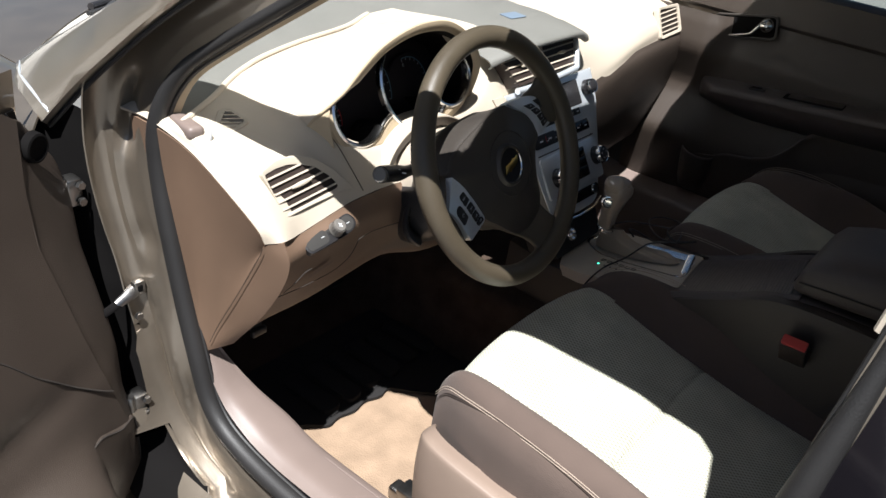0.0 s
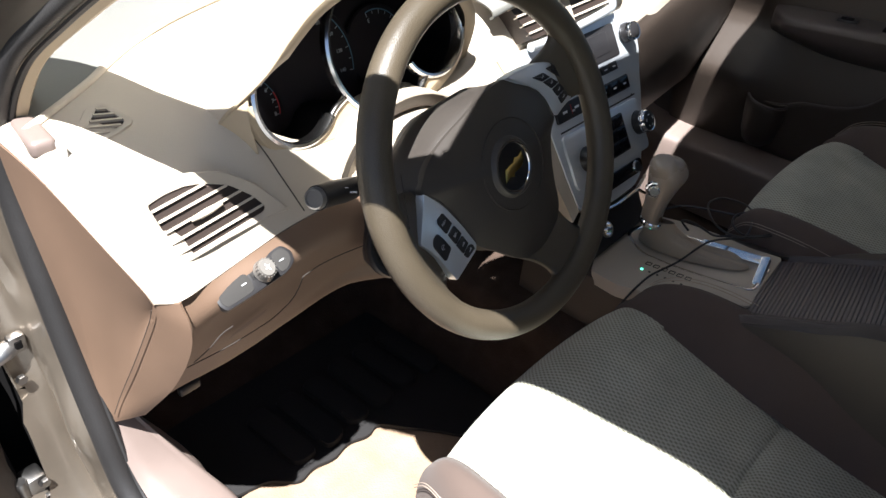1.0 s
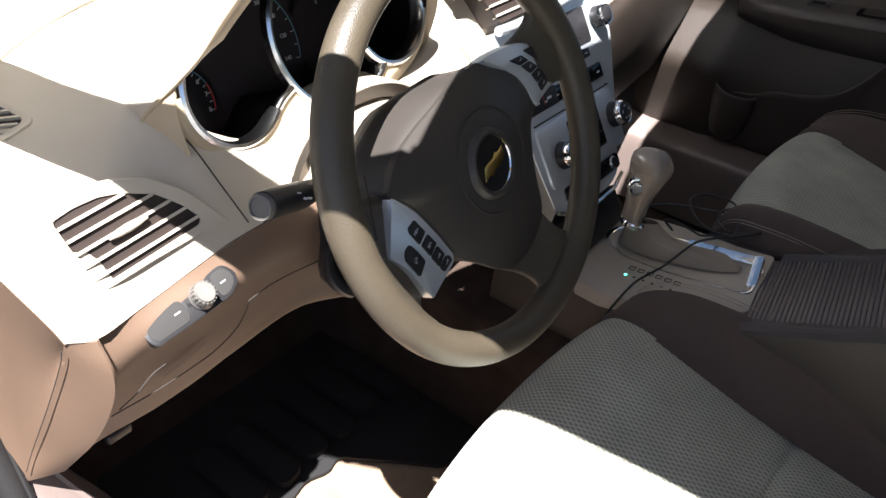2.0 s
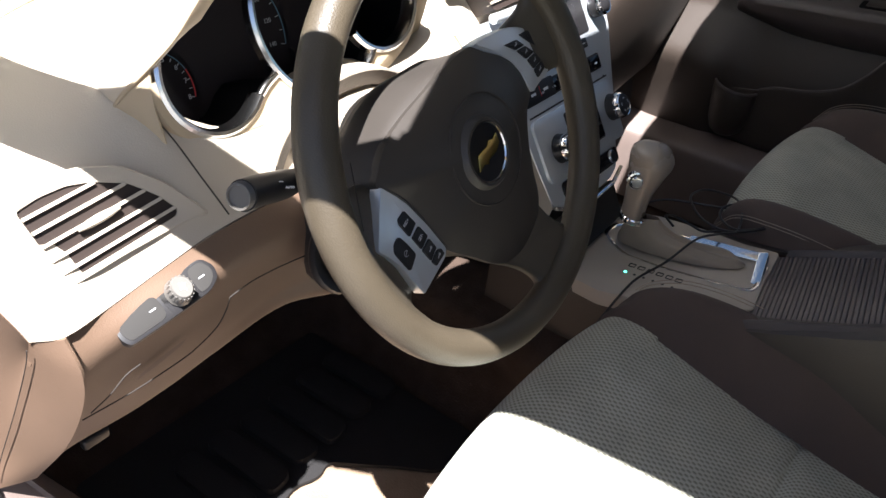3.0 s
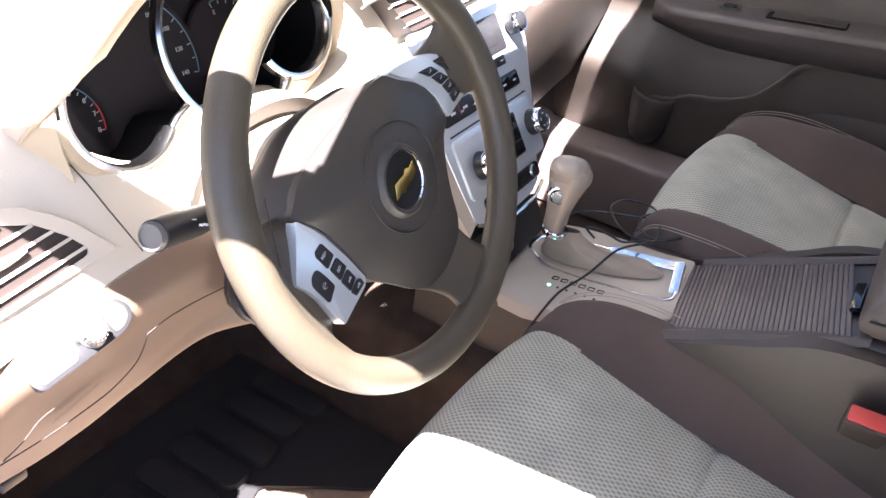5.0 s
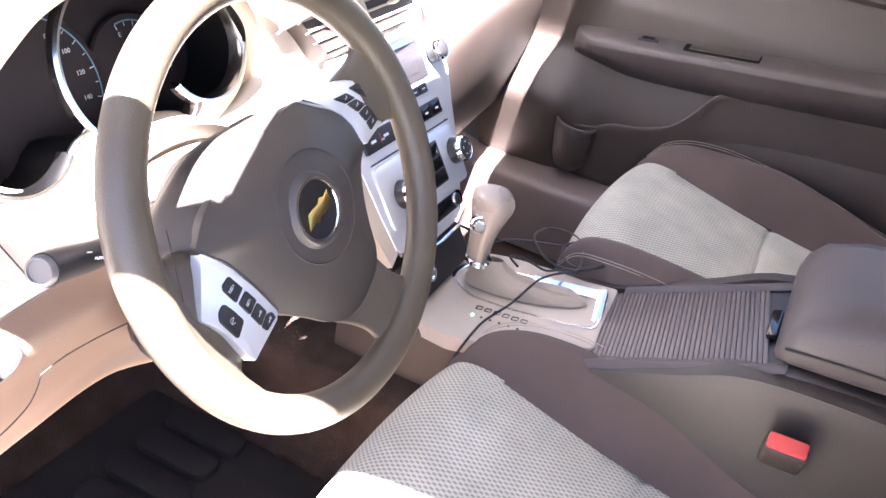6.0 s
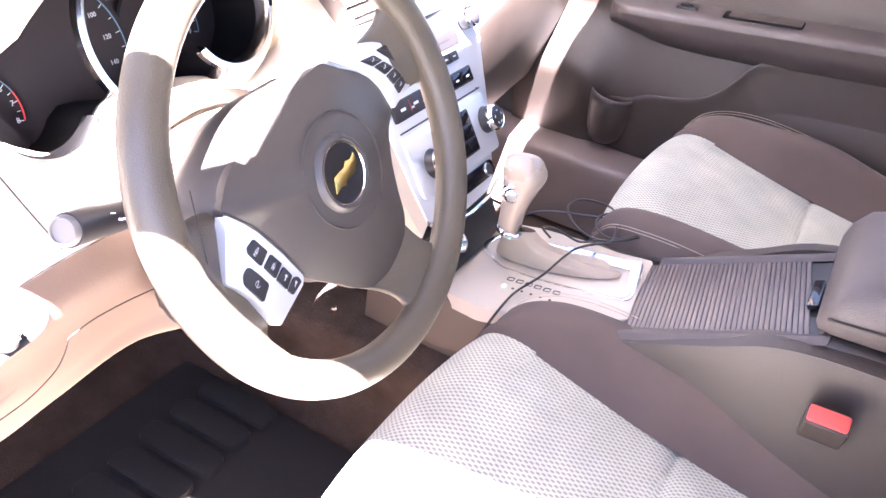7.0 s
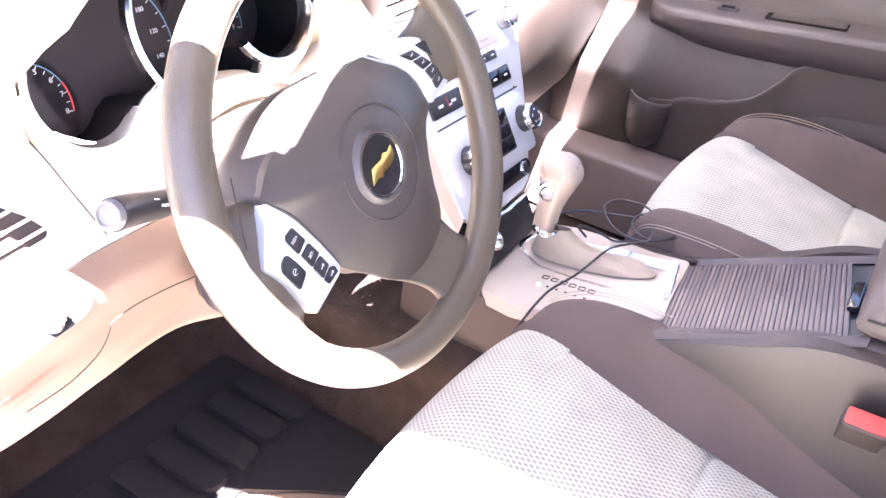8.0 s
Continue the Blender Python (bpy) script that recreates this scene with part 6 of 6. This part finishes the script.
part("window_switch", slab(rectangle(-.155, -.009, -.115, .009, .003), .005, AR, .0015, .004), BLACK, pdoor, "black window switch")
part("switch_rocker", slab(rectangle(-.148, -.005, -.124, .005, .002), .005, AR, .001, .0065), GLOSSBLACK, pdoor)
# pocket with a round bottle holder at its front end
pk = []
line = [(.142, .604, .002), (.120, .600, .006), (.085, .600, .010), (.040, .610, .014), (.010, .624, .016), (-.038, .634, .018), (-.08, .648, .020), (-.112, .667, .020), (-.142, .702, .018), (-.162, .732, .014), (-.194, .752, .010), (-.29, .775, .006), (-.60, .79, .002)]
for y, z, out in line:
    base_x = .728
    pk.append([(base_x + .006, y, z - .004), (base_x - out, y, z), (base_x - out - .003, y, z - .006), (base_x - out * 1.0, y, z - .03), (base_x - out * .85, y, (z + .49) / 2), (base_x - out * .6, y, .495), (base_x + .005, y, .478)])
part("pocket", thick(grid(surface(pk, 24, 60)), .003), DARKCOCOA, pdoor, "moulded door pocket")
part("pocket_lip", tube(crom([(.728 - o - .001, y, z + .001) for y, z, o in line[3:]], 60), .0028, 8), ARMPAD, pdoor)
cup_rows = []
for k, (f, z) in enumerate(((1.0, .606), (1.04, .602), (1.03, .59), (.97, .565), (.88, .53), (.72, .508), (.45, .498), (.12, .494))):
    cup_rows.append([Vector((.722 - .050 * f * math.sin(math.pi * a / 20), .086 + .045 * f * math.cos(math.pi * a / 20), z + (.006 * math.cos(math.pi * a / 20) if k < 3 else 0))) for a in range(21)])
holder = part("bottle_holder", thick(grid(cup_rows), .003), DARKCOCOA, pdoor, "round bottle holder at the pocket's front end")
part("holder_rim", tube(cup_rows[0], .003, 8), ARMPAD, holder)
# inner handle
HD = frame_of((.758, .072, .938), (0, -1, .2), (.1, .15, 1))
hb = part("handle_recess", slab(rectangle(-.080, -.024, .078, .030, .014, 6), .012, HD, .002, .012), VOID, pdoor, "black recess of the door handle")
part("recess_rim", tube([HD @ Vector((u, v, .012)) for u, v in rounded([(-.080, -.024), (.078, -.024), (.078, .030), (-.080, .030)], .014, 6)], .003, 8, closed=True), HUB, hb)
part("lever", tube(crom([HD @ Vector(p) for p in ((-.046, -.021, .014), (-.010, -.017, .022), (.018, -.012, .026), (.036, .004, .026), (.048, .014, .024))], 18), [.0024, .0025, .0026, .0027, .0028, .003, .003, .0032, .0034, .0036, .004, .0044, .005, .0055, .006, .0065, .007, .008], 10), CHROME, hb, "curved chrome pull lever")
part("lever_end", lathe([(0, .016), (.010, .014), (.0165, .007), (.018, 0), (.015, -.006)], at(HD, .054, .008, .018), 28), CHROME, hb, "broad round chrome end of the lever")
part("lock_button", lathe([(0, .018), (.006, .017), (.007, .010)], at(HD, -.066, .008), 16), BLACK, hb)
# sill on the passenger side
rows_ = [[(.636, y, .315), (.638, y, .40), (.642, y, .452), (.652, y, .471), (.69, y, .478), (.742, y, .484), (.762, y, .484)] for y in (.42, .28, .16, 0, -.2, -.45)]
rows_[0] = [(x, y, z + .03) for x, y, z in rows_[0]]
solid("sill_passenger", thick(grid(surface(rows_, 22, 26)), .004), SCUFF, "taupe plastic sill trim on the passenger side", "sill", kind="structure")
part("door_seal", tube([(.742, y, .487) for y in (.34, .2, 0, -.3, -.6)], .0065, 8), RUBBER, pdoor, "black rubber door seal")
# side window glass
sg_ = part("side_window", thick(grid([[Vector((.785, y, 1.045)) for y in (.20, 0, -.3, -.6)], [Vector((.715, y, 1.30)) for y in (-.10, -.2, -.35, -.6)]]), .003), GLASS, pdoor)
sg_.visible_shadow = False

# ---- open driver's door ----
ANG = radians(66)
DW = Vector((-math.sin(ANG), -math.cos(ANG), 0))  # from the hinge to the door's free edge
DN = Vector((math.cos(ANG), -math.sin(ANG), 0))  # out of its inner face
HINGE = Vector((-.84, .44, 0))


def bulge(z):
    """How far the panel stands out of the hinge's plane at that height."""
    return float(np.interp(z, [.28, .35, .45, .58, .70, .85, .90, .93, 1.0], [.09, .122, .130, .105, .072, .030, .012, .0, -.02]))


def dpt(s, n, z):
    return HINGE + DW * s + DN * n + Vector((0, 0, z))


ddoor = thing("door_driver", tuple(HINGE + Vector((0, 0, .35))), "open driver's door with a dark brown inner panel", "door", kind="structure")


def dface(s, z):
    """The inner face over the hinge's plane: a pocket swells out of it low down, under a shallow valley."""
    swell = .150 * math.exp(-((s - .29) / .085) ** 2) / (1 + math.exp((z - .515) / .012))
    valley = .010 * math.exp(-((s - .27) / .12) ** 2 - ((z - .600) / .025) ** 2)
    return bulge(z) + swell - valley


panel = []
for k in range(44):
    z = .30 + .63 * k / 43
    e = float(np.interp(z, [.28, .40, .46, .52, .60, .69, .75, .81, .87, .93], [.012, .020, .032, .034, .022, .022, .022, .010, .010, .036]))
    c = float(np.interp(z, [.28, .48, .555, .652, .728, .796, .86, .93], [.080, .078, .092, .107, .115, .122, .112, .080]))
    row = []
    for s, dn in ((e - .002, -.065), (e, -.036), (e + .006, -.027), (e + (c - e) * .55, -.012), (c - .006, -.003), (c - .001, -.0005), (c + .004, .0), (c + .04, .001), (c + .09, .003), (.27, .004), (.32, .004), (.37, .005), (.42, .006), (.60, .008), (.80, .004), (1.02, -.01)):
        n = dface(s, z) + dn
        lift = max(0, (z - .80) / .13) ** 2 * .055 * min(1, max(0, (s - e - .005) / .09))
        row.append(tuple(dpt(s, n, z + lift)))
    panel.append(row)
part("inner_panel", thick(grid(surface(panel, 90, 70)), -.003), DARKCOCOA, ddoor, "dark brown moulded inner door panel")
skin = [[dpt(s, n, z) for s in (.0, .3, .6, 1.02)] for z, n in ((.30, -.06), (.50, -.085), (.70, -.085), (.90, -.075), (.985, -.07))]
part("outer_skin", thick(grid(skin), .003), PAINT, ddoor, "bronze outer skin")
# bronze door edge whose shade is put into its near-black colour
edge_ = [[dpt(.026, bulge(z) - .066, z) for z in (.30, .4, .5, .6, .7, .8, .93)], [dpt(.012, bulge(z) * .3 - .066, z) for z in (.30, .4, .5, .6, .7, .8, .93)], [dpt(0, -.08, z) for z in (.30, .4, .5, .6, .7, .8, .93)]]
part("front_edge", thick(grid(edge_), .003), VOID, ddoor, "painted front edge of the door, coloured near-black for its shade")
part("edge_seal", tube(crom([dpt(.024, bulge(z) - .062, z) for z in (.34, .45, .58, .7, .8, .90)], 30), .009, 10), RUBBER, ddoor)
part("panel_seam", tube(crom([dpt(s, dface(s, z) + .003, z) for s, z in ((.094, .556), (.101, .561), (.125, .580), (.156, .607), (.185, .636), (.208, .659), (.245, .704), (.29, .745))], 30), .0017, 6), SEAM, ddoor, "stitched seam across the door panel")
# speaker and pocket piece low at the front edge
lowp = rounded([(.056, .484), (.100, .494), (.145, .515), (.180, .515), (.205, .495), (.222, .465), (.238, .41), (.24, .29), (.045, .29), (.046, .39)], .012)
pbm = slab(lowp, .02, Matrix.Identity(4), .003, 0)
for v in pbm.verts:
    v.co = dpt(v.co.x, dface(v.co.x, v.co.y) * .5 + .5 * bulge(v.co.y) + .006 - .25 * max(0, .10 - v.co.x) + v.co.z, v.co.y)
part("speaker_cover", pbm, DARKCOCOA, ddoor, "moulded lower piece of the door panel")
part("cover_seam", tube([dpt(s * .96 + .152 * .04, dface(s, z) * .5 + .5 * bulge(z) + .0066 - .25 * max(0, .10 - s), z * .98 + .42 * .02) for s, z in lowp], .0014, 6, closed=True), SEAM, ddoor)
part("tweeter", lathe([(0, .002), (.014, .003), (.017, .006), (.020, .005), (.022, -.006)], frame_of(tuple(dpt(.070, .014, .915)), tuple(-DW), (0, 0, 1)), 28), VOID, ddoor, "round black tweeter cover")
part("armrest", thick(grid(surface([[tuple(dpt(s, n, z)) for s in (.50, .54, .6, .75, .98)] for n, z in ((.07, .72), (.13, .725), (.15, .71), (.14, .68), (.08, .65))], 24, 16)), .004), DARKCOCOA, ddoor, "dark brown armrest")
